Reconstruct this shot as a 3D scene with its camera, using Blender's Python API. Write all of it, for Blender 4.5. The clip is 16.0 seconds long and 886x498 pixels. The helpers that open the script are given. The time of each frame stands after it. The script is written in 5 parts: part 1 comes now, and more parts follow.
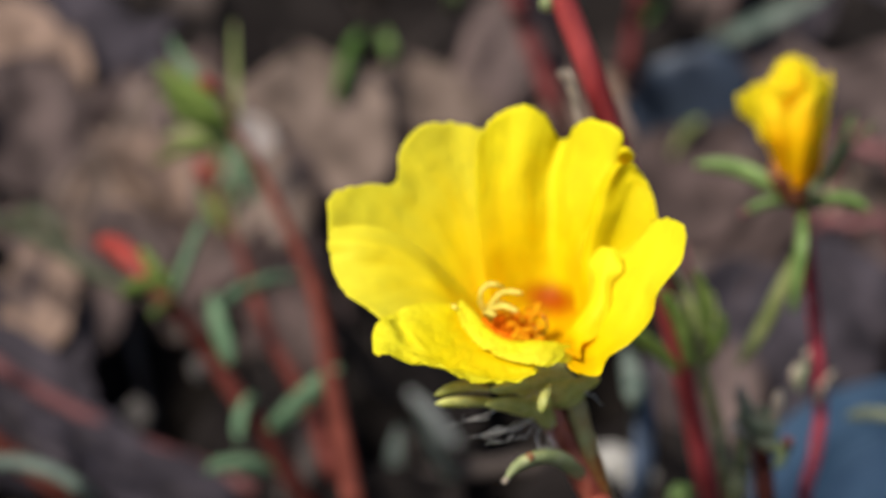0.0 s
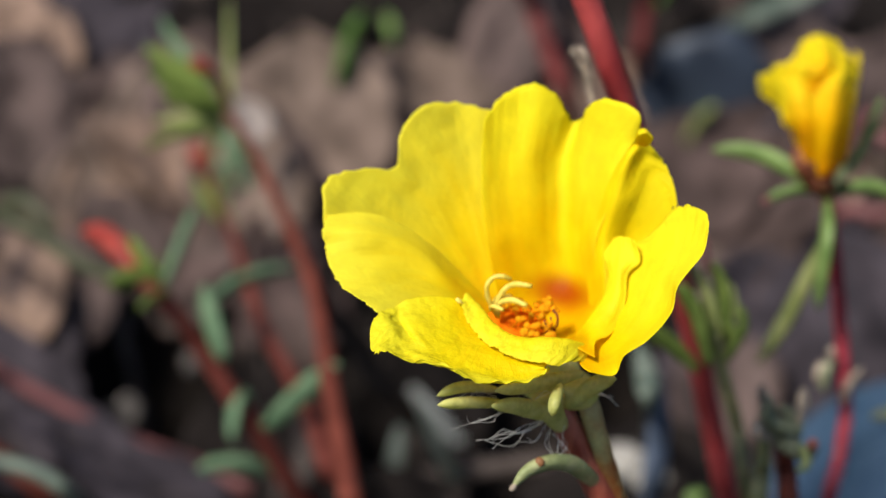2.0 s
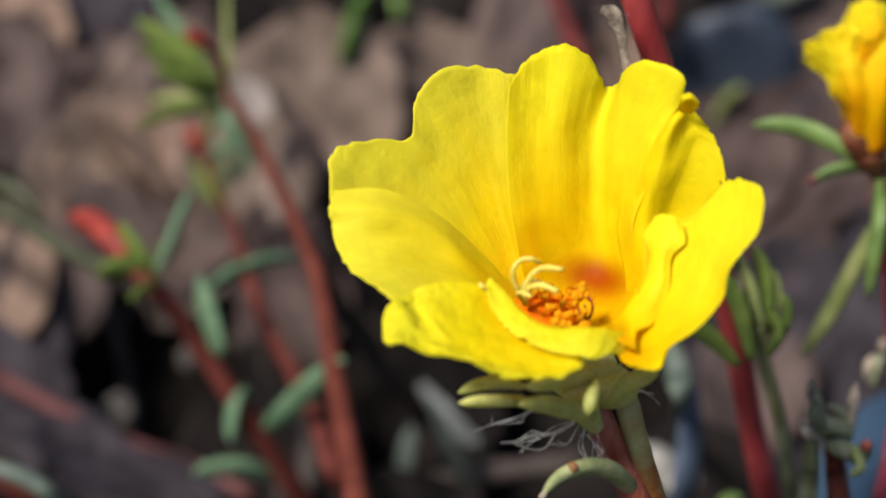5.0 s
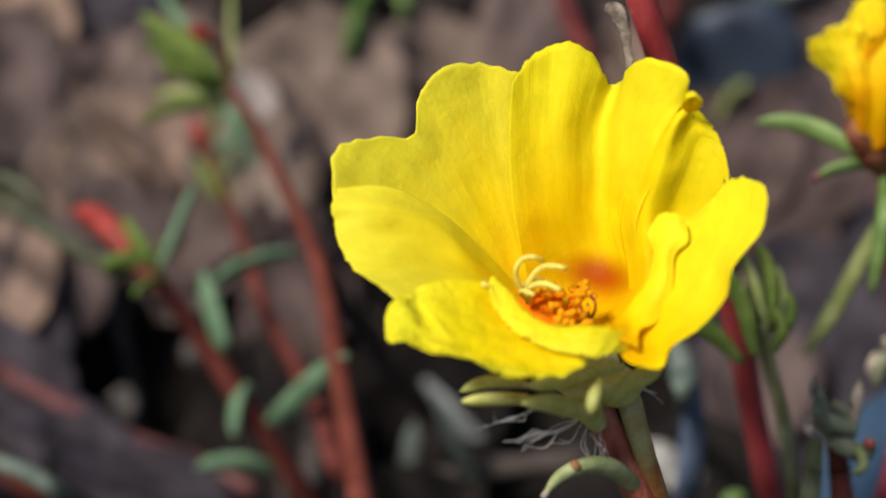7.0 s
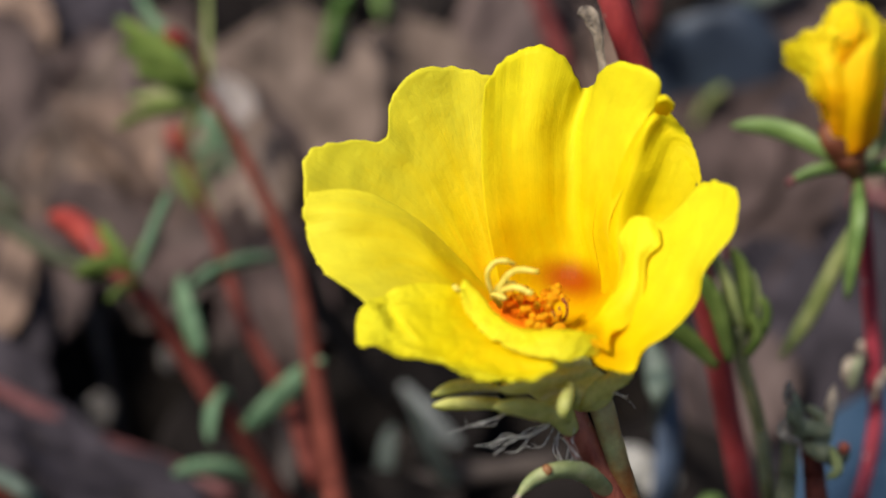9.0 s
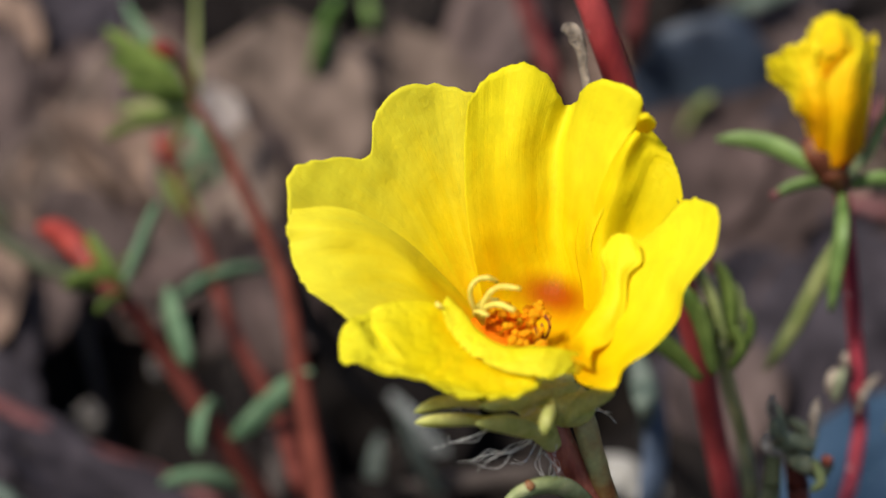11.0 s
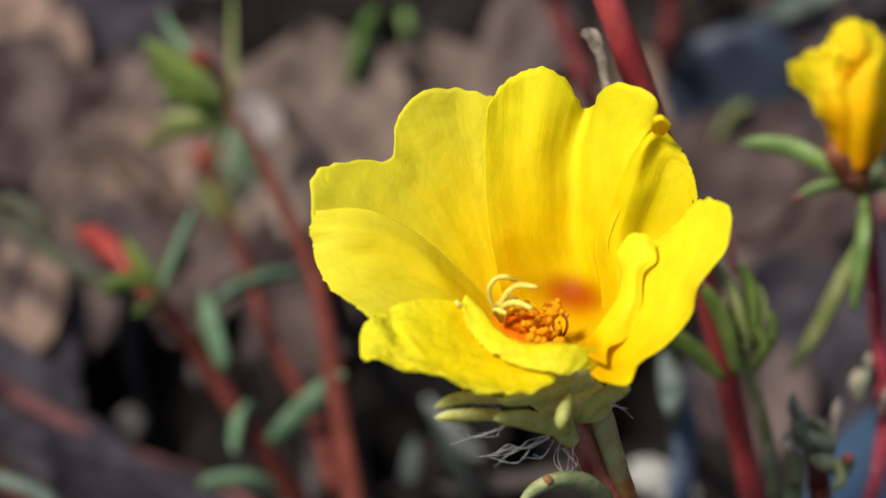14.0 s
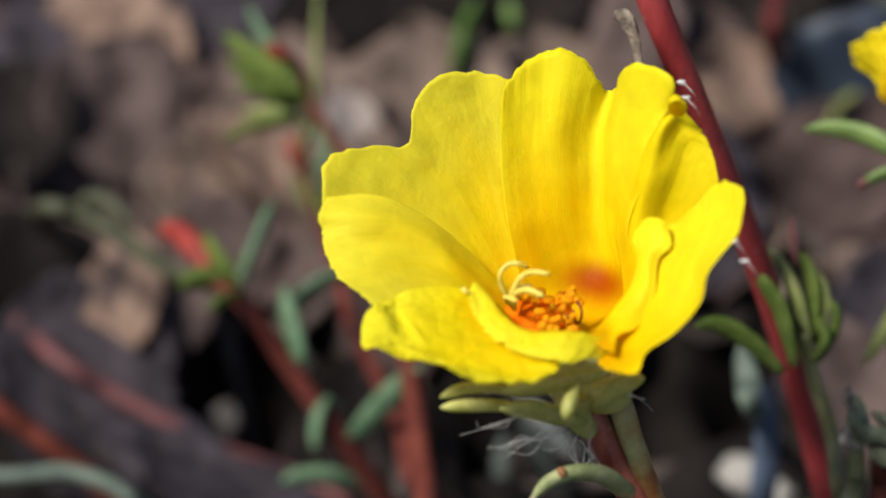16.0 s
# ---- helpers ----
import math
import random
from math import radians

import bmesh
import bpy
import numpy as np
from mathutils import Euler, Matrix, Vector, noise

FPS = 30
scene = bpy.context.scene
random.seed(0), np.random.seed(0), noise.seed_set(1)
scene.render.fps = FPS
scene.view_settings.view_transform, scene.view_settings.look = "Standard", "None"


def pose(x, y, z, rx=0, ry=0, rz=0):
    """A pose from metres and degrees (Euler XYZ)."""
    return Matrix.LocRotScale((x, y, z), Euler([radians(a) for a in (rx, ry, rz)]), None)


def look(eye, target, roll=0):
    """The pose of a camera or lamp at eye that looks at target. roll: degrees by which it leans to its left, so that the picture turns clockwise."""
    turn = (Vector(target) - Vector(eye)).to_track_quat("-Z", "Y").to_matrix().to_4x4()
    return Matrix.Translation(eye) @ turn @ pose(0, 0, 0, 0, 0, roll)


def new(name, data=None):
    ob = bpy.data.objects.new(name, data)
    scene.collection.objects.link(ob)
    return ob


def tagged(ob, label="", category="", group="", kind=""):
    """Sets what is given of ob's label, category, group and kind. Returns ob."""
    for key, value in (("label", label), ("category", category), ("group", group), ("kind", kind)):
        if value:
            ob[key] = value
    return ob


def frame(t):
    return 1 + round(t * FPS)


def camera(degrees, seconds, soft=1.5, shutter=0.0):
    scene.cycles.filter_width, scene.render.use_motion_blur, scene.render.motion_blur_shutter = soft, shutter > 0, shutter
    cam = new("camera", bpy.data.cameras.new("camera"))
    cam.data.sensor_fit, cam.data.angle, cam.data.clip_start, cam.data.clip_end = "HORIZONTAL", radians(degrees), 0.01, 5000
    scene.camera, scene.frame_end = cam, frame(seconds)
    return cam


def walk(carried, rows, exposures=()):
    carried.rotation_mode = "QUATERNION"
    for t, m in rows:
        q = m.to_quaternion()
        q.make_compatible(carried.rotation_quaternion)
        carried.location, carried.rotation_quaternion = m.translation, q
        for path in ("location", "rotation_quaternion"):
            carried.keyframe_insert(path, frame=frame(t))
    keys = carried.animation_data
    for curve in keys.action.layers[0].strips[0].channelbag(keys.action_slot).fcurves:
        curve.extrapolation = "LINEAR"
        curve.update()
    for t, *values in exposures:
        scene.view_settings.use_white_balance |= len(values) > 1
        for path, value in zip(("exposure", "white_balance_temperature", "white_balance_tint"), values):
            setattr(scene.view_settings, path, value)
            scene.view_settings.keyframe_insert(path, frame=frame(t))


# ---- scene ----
import colorsys

CM = 0.01

# ---- camera ----
cam = camera(23.999, 16.0)
PATH = [
    (0.0, (-0.123, -23.882, 31.825), (-1.037, 13.607, 6.950), 0.332),
    (0.5, (-0.337, -23.765, 31.553), (-1.149, 13.814, 6.811), 0.424),
    (1.0, (-0.206, -23.718, 31.499), (-1.188, 13.815, 6.693), 0.454),
    (1.5, (-0.269, -23.821, 31.633), (-1.209, 13.653, 6.737), 0.364),
    (2.0, (-0.156, -22.162, 30.641), (-1.155, 15.227, 5.619), 0.415),
    (2.5, (-0.160, -22.097, 30.490), (-1.198, 15.271, 5.438), 0.451),
    (3.0, (-0.234, -22.208, 30.565), (-1.229, 15.166, 5.522), 0.378),
    (3.5, (-0.461, -20.966, 29.660), (-1.423, 16.413, 4.623), 0.409),
    (6.0, (-0.418, -19.786, 28.785), (-1.518, 17.513, 3.634), 0.253),
    (6.5, (-0.525, -19.785, 28.917), (-1.648, 17.467, 3.698), 0.425),
    (7.0, (-0.406, -19.793, 28.877), (-1.560, 17.469, 3.674), 0.323),
    (7.5, (-0.309, -19.769, 28.902), (-1.420, 17.493, 3.697), 0.318),
    (8.0, (-0.385, -19.803, 28.909), (-1.337, 17.509, 3.770), 0.454),
    (8.5, (-0.343, -19.793, 28.923), (-1.245, 17.535, 3.808), 0.521),
    (9.0, (-0.259, -19.760, 28.829), (-1.080, 17.584, 3.734), 0.580),
    (11.5, (-0.132, -19.775, 29.099), (-0.805, 17.582, 4.018), 0.705),
    (12.0, (-0.233, -19.917, 29.072), (-0.911, 17.481, 4.054), 0.774),
    (12.5, (0.045, -19.967, 29.237), (-0.625, 17.426, 4.210), 0.682),
    (13.0, (0.043, -20.134, 29.537), (-0.665, 17.271, 4.531), 0.639),
    (13.5, (0.316, -20.273, 29.319), (-0.709, 17.219, 4.452), 0.336),
    (14.0, (0.265, -20.331, 29.255), (-1.554, 17.150, 4.418), -0.450),
    (14.5, (0.615, -20.113, 29.076), (-2.102, 17.333, 4.269), -1.227),
    (15.0, (0.725, -20.298, 29.113), (-2.863, 17.100, 4.344), -2.064),
    (15.5, (1.242, -20.211, 28.921), (-3.596, 17.088, 4.214), -3.168),
    (16.0, (2.315, -19.790, 28.704), (-3.590, 17.398, 4.063), -4.194),
]
walk(cam, [(t, look(Vector(e) * CM, Vector(a) * CM, roll)) for t, e, a, roll in PATH], exposures=((0.0, 0.13), (3.5, 0.12), (6.0, 0.05), (16.0, 0.05)))
cam.data.dof.use_dof = True
cam.data.dof.focus_distance = 0.257
cam.data.dof.aperture_fstop = 13.0
cam.data.dof.aperture_blades = 0

# ---- sky and sun ----
SUN_ELEVATION, SUN_AZIMUTH = radians(56), radians(-134)   # azimuth from +y towards +x
sky_world = bpy.data.worlds.new("sky")
scene.world = sky_world
sky_world.use_nodes = True
wn = sky_world.node_tree
sky = wn.nodes.new("ShaderNodeTexSky")
sky.sky_type, sky.sun_disc = "NISHITA", False
sky.sun_elevation, sky.sun_rotation = SUN_ELEVATION, SUN_AZIMUTH
wn.links.new(sky.outputs["Color"], wn.nodes["Background"].inputs["Color"])
wn.nodes["Background"].inputs["Strength"].default_value = 0.09
sun_data = bpy.data.lights.new("sun", "SUN")
sun_data.energy, sun_data.angle, sun_data.color = 5.0, radians(11), (1.0, 0.94, 0.85)
sun = new("sun", sun_data)
to_sun = Vector((math.sin(SUN_AZIMUTH) * math.cos(SUN_ELEVATION), math.cos(SUN_AZIMUTH) * math.cos(SUN_ELEVATION), math.sin(SUN_ELEVATION)))
sun.matrix_world = look(to_sun * 3, (0, 0, 0))


# ---- materials ----
def surface(name, low, high, scale=150.0, rough=0.6, bump=0.3, grain=900.0, through_light=0.0, vary=0.25, spec=0.4, speck=None, stretch=(1, 1, 1)):
    """A procedural surface: two noises mix two colours, a finer one gives relief; each object varies in lightness."""
    m = bpy.data.materials.new(name)
    m.use_nodes = True
    nt = m.node_tree
    n, l = nt.nodes, nt.links
    b = n["Principled BSDF"]
    tc = n.new("ShaderNodeTexCoord")
    mp = n.new("ShaderNodeMapping")
    mp.inputs["Scale"].default_value = stretch
    l.new(tc.outputs["Object"], mp.inputs["Vector"])
    big = n.new("ShaderNodeTexNoise")
    big.inputs["Scale"].default_value, big.inputs["Detail"].default_value = scale, 5
    l.new(mp.outputs[0], big.inputs["Vector"])
    fine = n.new("ShaderNodeTexNoise")
    fine.inputs["Scale"].default_value, fine.inputs["Detail"].default_value = grain, 3
    l.new(mp.outputs[0], fine.inputs["Vector"])
    ramp = n.new("ShaderNodeValToRGB")
    ramp.color_ramp.elements[0].position, ramp.color_ramp.elements[1].position = 0.32, 0.68
    ramp.color_ramp.elements[0].color, ramp.color_ramp.elements[1].color = (*low, 1), (*high, 1)
    l.new(big.outputs["Fac"], ramp.inputs["Fac"])
    info = n.new("ShaderNodeObjectInfo")
    tone = n.new("ShaderNodeMapRange")
    tone.inputs["To Min"].default_value, tone.inputs["To Max"].default_value = 1 - vary, 1 + vary
    l.new(info.outputs["Random"], tone.inputs["Value"])
    grit = n.new("ShaderNodeMapRange")
    grit.inputs["To Min"].default_value, grit.inputs["To Max"].default_value = 0.75, 1.25
    l.new(fine.outputs["Fac"], grit.inputs["Value"])
    both = n.new("ShaderNodeMath")
    both.operation = "MULTIPLY"
    l.new(tone.outputs[0], both.inputs[0])
    l.new(grit.outputs[0], both.inputs[1])
    mul = n.new("ShaderNodeVectorMath")
    mul.operation = "SCALE"
    l.new(ramp.outputs["Color"], mul.inputs[0])
    l.new(both.outputs[0], mul.inputs["Scale"])
    colour = mul.outputs[0]
    if speck:
        dots = n.new("ShaderNodeTexVoronoi")
        dots.inputs["Scale"].default_value = speck[1]
        l.new(tc.outputs["Object"], dots.inputs["Vector"])
        edge = n.new("ShaderNodeMapRange")
        edge.inputs["From Min"].default_value, edge.inputs["From Max"].default_value = 0.16, 0.06
        l.new(dots.outputs["Distance"], edge.inputs["Value"])
        mix = n.new("ShaderNodeMix")
        mix.data_type = "RGBA"
        l.new(edge.outputs[0], mix.inputs["Factor"])
        l.new(colour, mix.inputs["A"])
        mix.inputs["B"].default_value = (*speck[0], 1)
        colour = mix.outputs["Result"]
    l.new(colour, b.inputs["Base Color"])
    b.inputs["Roughness"].default_value = rough
    b.inputs["Specular IOR Level"].default_value = spec
    bp = n.new("ShaderNodeBump")
    bp.inputs["Strength"].default_value, bp.inputs["Distance"].default_value = bump, 0.0004
    l.new(fine.outputs["Fac"], bp.inputs["Height"])
    l.new(bp.outputs[0], b.inputs["Normal"])
    if through_light:
        tr = n.new("ShaderNodeBsdfTranslucent")
        l.new(colour, tr.inputs["Color"])
        ms = n.new("ShaderNodeMixShader")
        ms.inputs[0].default_value = through_light
        l.new(b.outputs[0], ms.inputs[1])
        l.new(tr.outputs[0], ms.inputs[2])
        l.new(ms.outputs[0], n["Material Output"].inputs["Surface"])
    return m


def petal_surface(name, throat, body, rim, blotch=True, wrinkle=330.0, relief=0.27):
    """Petal tissue: pigment runs from throat to rim, with fine veins along the petal and a red blotch near its foot."""
    m = bpy.data.materials.new(name)
    m.use_nodes = True
    nt = m.node_tree
    n, l = nt.nodes, nt.links
    b = n["Principled BSDF"]
    uv = n.new("ShaderNodeUVMap")
    uv.uv_map = "petal"
    sep = n.new("ShaderNodeSeparateXYZ")
    l.new(uv.outputs[0], sep.inputs[0])
    ramp = n.new("ShaderNodeValToRGB")
    e = ramp.color_ramp.elements
    e[0].position, e[0].color = 0.05, (*throat, 1)
    e[1].position, e[1].color = 0.9, (*rim, 1)
    mid = e.new(0.34)
    mid.color = (*body, 1)
    tc = n.new("ShaderNodeTexCoord")
    cloud = n.new("ShaderNodeTexNoise")
    cloud.inputs["Scale"].default_value, cloud.inputs["Detail"].default_value = 110, 4
    l.new(tc.outputs["Object"], cloud.inputs["Vector"])
    shift = n.new("ShaderNodeMath")
    shift.operation = "MULTIPLY_ADD"
    shift.inputs[1].default_value, shift.inputs[2].default_value = 0.65, -0.325
    l.new(cloud.outputs["Fac"], shift.inputs[0])
    along = n.new("ShaderNodeMath")
    l.new(sep.outputs["Y"], along.inputs[0])
    l.new(shift.outputs[0], along.inputs[1])
    grow = n.new("ShaderNodeMapping")
    grow.inputs["Scale"].default_value = (11, 1.4, 1)
    l.new(uv.outputs[0], grow.inputs["Vector"])
    streak = n.new("ShaderNodeTexNoise")
    streak.inputs["Scale"].default_value, streak.inputs["Detail"].default_value = 1.5, 4
    l.new(grow.outputs[0], streak.inputs["Vector"])
    run = n.new("ShaderNodeMath")
    run.operation = "MULTIPLY_ADD"
    run.inputs[1].default_value, run.inputs[2].default_value = 0.42, -0.21
    l.new(streak.outputs["Fac"], run.inputs[0])
    side_u = n.new("ShaderNodeMath")
    side_u.operation = "MULTIPLY_ADD"
    side_u.inputs[1].default_value, side_u.inputs[2].default_value = 2.0, -1.0
    l.new(sep.outputs["X"], side_u.inputs[0])
    margin = n.new("ShaderNodeMath")
    margin.operation = "MULTIPLY"
    l.new(side_u.outputs[0], margin.inputs[0])
    l.new(side_u.outputs[0], margin.inputs[1])
    pale = n.new("ShaderNodeMath")
    pale.operation = "MULTIPLY_ADD"
    pale.inputs[1].default_value = 0.22
    l.new(margin.outputs[0], pale.inputs[0])
    l.new(run.outputs[0], pale.inputs[2])
    total = n.new("ShaderNodeMath")
    l.new(along.outputs[0], total.inputs[0])
    l.new(pale.outputs[0], total.inputs[1])
    l.new(total.outputs[0], ramp.inputs["Fac"])
    mp = n.new("ShaderNodeMapping")
    mp.inputs["Scale"].default_value = (75, 1.1, 1)
    l.new(uv.outputs[0], mp.inputs["Vector"])
    vein = n.new("ShaderNodeTexNoise")
    vein.inputs["Scale"].default_value, vein.inputs["Detail"].default_value = 1.6, 2
    l.new(mp.outputs[0], vein.inputs["Vector"])
    dim = n.new("ShaderNodeMapRange")
    dim.inputs["To Min"].default_value, dim.inputs["To Max"].default_value = 0.965, 1.03
    l.new(vein.outputs["Fac"], dim.inputs["Value"])
    fine = n.new("ShaderNodeTexNoise")
    fine.inputs["Scale"].default_value, fine.inputs["Detail"].default_value = 1300, 2
    l.new(tc.outputs["Object"], fine.inputs["Vector"])
    mottle = n.new("ShaderNodeTexNoise")
    mottle.inputs["Scale"].default_value, mottle.inputs["Detail"].default_value = 300, 6
    l.new(tc.outputs["Object"], mottle.inputs["Vector"])
    patch = n.new("ShaderNodeMapRange")
    patch.inputs["From Min"].default_value, patch.inputs["From Max"].default_value = 0.3, 0.7
    patch.inputs["To Min"].default_value, patch.inputs["To Max"].default_value = 0.94, 1.04
    l.new(mottle.outputs["Fac"], patch.inputs["Value"])
    both = n.new("ShaderNodeMath")
    both.operation = "MULTIPLY"
    l.new(dim.outputs[0], both.inputs[0])
    l.new(patch.outputs[0], both.inputs[1])
    sc = n.new("ShaderNodeVectorMath")
    sc.operation = "SCALE"
    l.new(ramp.outputs["Color"], sc.inputs[0])
    l.new(both.outputs[0], sc.inputs["Scale"])
    colour = sc.outputs[0]
    if blotch:
        mark = n.new("ShaderNodeVectorMath")
        mark.operation = "DISTANCE"
        squash = n.new("ShaderNodeVectorMath")
        squash.operation = "MULTIPLY"
        squash.inputs[1].default_value = (0.6, 2.5, 0)
        l.new(uv.outputs[0], squash.inputs[0])
        l.new(squash.outputs[0], mark.inputs[0])
        mark.inputs[1].default_value = (blotch[0] * 0.6, blotch[1] * 2.5, 0)
        fade = n.new("ShaderNodeMapRange")
        fade.interpolation_type = "SMOOTHSTEP"
        fade.inputs["From Min"].default_value, fade.inputs["From Max"].default_value = blotch[2], 0.03
        fade.inputs["To Max"].default_value = 0.95
        l.new(mark.outputs["Value"], fade.inputs["Value"])
        mix = n.new("ShaderNodeMix")
        mix.data_type = "RGBA"
        l.new(fade.outputs[0], mix.inputs["Factor"])
        l.new(colour, mix.inputs["A"])
        mix.inputs["B"].default_value = (0.50, 0.075, 0.0, 1)
        colour = mix.outputs["Result"]
    l.new(colour, b.inputs["Base Color"])
    b.inputs["Roughness"].default_value = 0.5
    b.inputs["Specular IOR Level"].default_value = 0.1
    add = n.new("ShaderNodeMath")
    add.operation = "MULTIPLY_ADD"
    add.inputs[1].default_value = 0.45
    l.new(fine.outputs["Fac"], add.inputs[0])
    crinkle = n.new("ShaderNodeTexNoise")
    crinkle.inputs["Scale"].default_value, crinkle.inputs["Detail"].default_value = wrinkle, 3
    l.new(tc.outputs["Object"], crinkle.inputs["Vector"])
    furrow = n.new("ShaderNodeMath")
    furrow.operation = "MULTIPLY_ADD"
    furrow.inputs[1].default_value = 0.26
    l.new(vein.outputs["Fac"], furrow.inputs[0])
    l.new(crinkle.outputs["Fac"], furrow.inputs[2])
    deep = n.new("ShaderNodeMath")
    deep.operation = "MULTIPLY"
    l.new(furrow.outputs[0], deep.inputs[0])
    l.new(sep.outputs["Y"], deep.inputs[1])
    sway = n.new("ShaderNodeMath")
    sway.operation = "MULTIPLY_ADD"
    sway.inputs[1].default_value = 0.10
    l.new(vein.outputs["Fac"], sway.inputs[0])
    l.new(deep.outputs[0], sway.inputs[2])
    l.new(sway.outputs[0], add.inputs[2])
    bp = n.new("ShaderNodeBump")
    bp.inputs["Strength"].default_value, bp.inputs["Distance"].default_value = relief, 0.0007
    l.new(add.outputs[0], bp.inputs["Height"])
    l.new(bp.outputs[0], b.inputs["Normal"])
    tr = n.new("ShaderNodeBsdfTranslucent")
    l.new(colour, tr.inputs["Color"])
    l.new(bp.outputs[0], tr.inputs["Normal"])
    ms = n.new("ShaderNodeMixShader")
    ms.inputs[0].default_value = 0.46
    l.new(b.outputs[0], ms.inputs[1])
    l.new(tr.outputs[0], ms.inputs[2])
    l.new(ms.outputs[0], n["Material Output"].inputs["Surface"])
    return m


YELLOW = ((0.93, 0.56, 0.001), (0.97, 0.73, 0.002), (0.96, 0.85, 0.02))
M_petal = petal_surface("yellow_petal", *YELLOW, blotch=(0.5, 0.04, 0.16))
# left petals: lemon tint with back light and grazing light put into it
M_petal_pale = petal_surface("backlit_lemon_petal", (0.93, 0.58, 0.002), (0.89, 0.71, 0.008), (0.91, 0.82, 0.05), blotch=(0.5, 0.02, 0.14), wrinkle=700.0, relief=0.26)
M_petal_spot = petal_surface("yellow_petal_with_red_foot", *YELLOW, blotch=(0.53, 0.19, 0.27))
M_petal_front = petal_surface("lemon_front_petal", (0.92, 0.67, 0.002), (0.93, 0.78, 0.006), (0.91, 0.83, 0.03), blotch=None, wrinkle=600.0, relief=0.60)
M_margin = petal_surface("golden_petal_margin", (0.92, 0.62, 0.002), (0.93, 0.73, 0.002), (0.93, 0.79, 0.01), blotch=None, wrinkle=520.0, relief=0.30)
M_bud_petal = petal_surface("golden_wilted_petal", (0.85, 0.38, 0.003), (0.92, 0.57, 0.002), (0.95, 0.80, 0.02), blotch=(0.5, 0.0, 0.14))
M_cream = surface("cream_style", (0.80, 0.64, 0.07), (0.92, 0.79, 0.16), 900, 0.5, 0.4, 3000, 0.25, 0.05)
M_anther = surface("orange_pollen", (0.98, 0.42, 0.002), (0.99, 0.56, 0.006), 900, 0.8, 0.6, 5000, 0.42, 0.12, 0.2)
M_filament = surface("dark_red_filament", (0.16, 0.02, 0.01), (0.3, 0.05, 0.02), 900, 0.5, 0.2, 3000, 0.0, 0.2)
M_sepal = surface("pale_green_sepal", (0.60, 0.61, 0.17), (0.76, 0.75, 0.30), 420, 0.5, 0.3, 1600, 0.45, 0.1)
M_leaf = surface("fresh_green_leaf", (0.10, 0.175, 0.04), (0.205, 0.305, 0.09), 240, 0.42, 0.3, 1500, 0.12, 0.18)
M_leaf_teal = surface("grey_green_leaf", (0.08, 0.15, 0.08), (0.17, 0.265, 0.155), 240, 0.6, 0.3, 1500, 0.1, 0.18, 0.22)
M_leaf_pale = surface("pale_green_leaf", (0.25, 0.30, 0.12), (0.42, 0.44, 0.22), 330, 0.5, 0.4, 1500, 0.2, 0.05)
M_nectary = surface("red_orange_nectary", (0.84, 0.15, 0.002), (0.92, 0.26, 0.003), 500, 0.7, 0.3, 2600, 0.2, 0.0, 0.05)
M_stem_pink = surface("faded_pink_stem", (0.11, 0.036, 0.036), (0.205, 0.078, 0.077), 160, 0.55, 0.3, 1400, 0.0, 0.1)
M_leaf_olive = surface("olive_leaf", (0.16, 0.20, 0.055), (0.29, 0.31, 0.12), 260, 0.5, 0.3, 1500, 0.1, 0.18)
M_stem_red = surface("red_stem", (0.25, 0.022, 0.025), (0.42, 0.060, 0.058), 160, 0.6, 0.3, 1400, 0.0, 0.12, 0.45, ((0.42, 0.16, 0.14), 300), (1, 1, 0.4))
M_stem_dull = surface("dull_red_stem", (0.074, 0.017, 0.011), (0.155, 0.040, 0.027), 140, 0.75, 0.3, 1400, 0.0, 0.1, 0.12, None, (1, 1, 0.4))
M_stem_dark = surface("dark_red_brown_stem", (0.070, 0.016, 0.012), (0.150, 0.038, 0.029), 140, 0.75, 0.3, 1400, 0.0, 0.1, 0.12, None, (1, 1, 0.4))
M_stem_far = surface("dull_crimson_stem", (0.070, 0.014, 0.014), (0.135, 0.030, 0.028), 140, 0.75, 0.3, 1400, 0.0, 0.1, 0.12)
M_wisp = surface("withered_brown_husk", (0.045, 0.032, 0.027), (0.37, 0.30, 0.23), 620, 0.85, 0.7, 1800, 0.05, 0.0)
M_stem_hairy = surface("brown_red_stem", (0.23, 0.04, 0.025), (0.46, 0.145, 0.09), 420, 0.5, 0.5, 1600, 0.0, 0.05, 0.4, ((0.50, 0.26, 0.16), 420), (1, 1, 0.4))
M_rust = surface("rust_brown_spot", (0.16, 0.06, 0.02), (0.26, 0.12, 0.045), 500, 0.6, 0.3, 1500, 0.0, 0.05)
M_stem_crimson = surface("crimson_stem", (0.20, 0.014, 0.028), (0.34, 0.040, 0.058), 160, 0.55, 0.3, 1400, 0.0, 0.05, 0.4, ((0.50, 0.32, 0.32), 330), (1, 1, 0.4))
M_blue_grey = surface("blue_grey_stalk", (0.036, 0.050, 0.080), (0.074, 0.098, 0.145), 160, 0.6, 0.3, 1200, 0.0, 0.1)
M_pale_blade = surface("bleached_grey_blade", (0.20, 0.215, 0.21), (0.34, 0.36, 0.35), 160, 0.6, 0.3, 1200, 0.1, 0.1)
M_stem_rusty = surface("olive_stem_with_rust", (0.24, 0.085, 0.02), (0.38, 0.36, 0.15), 230, 0.5, 0.3, 1500, 0.0, 0.05)
M_stem_green = surface("olive_stem", (0.13, 0.135, 0.05), (0.27, 0.25, 0.115), 300, 0.5, 0.3, 1500, 0.0, 0.12, 0.4, None, (1, 1, 0.4))
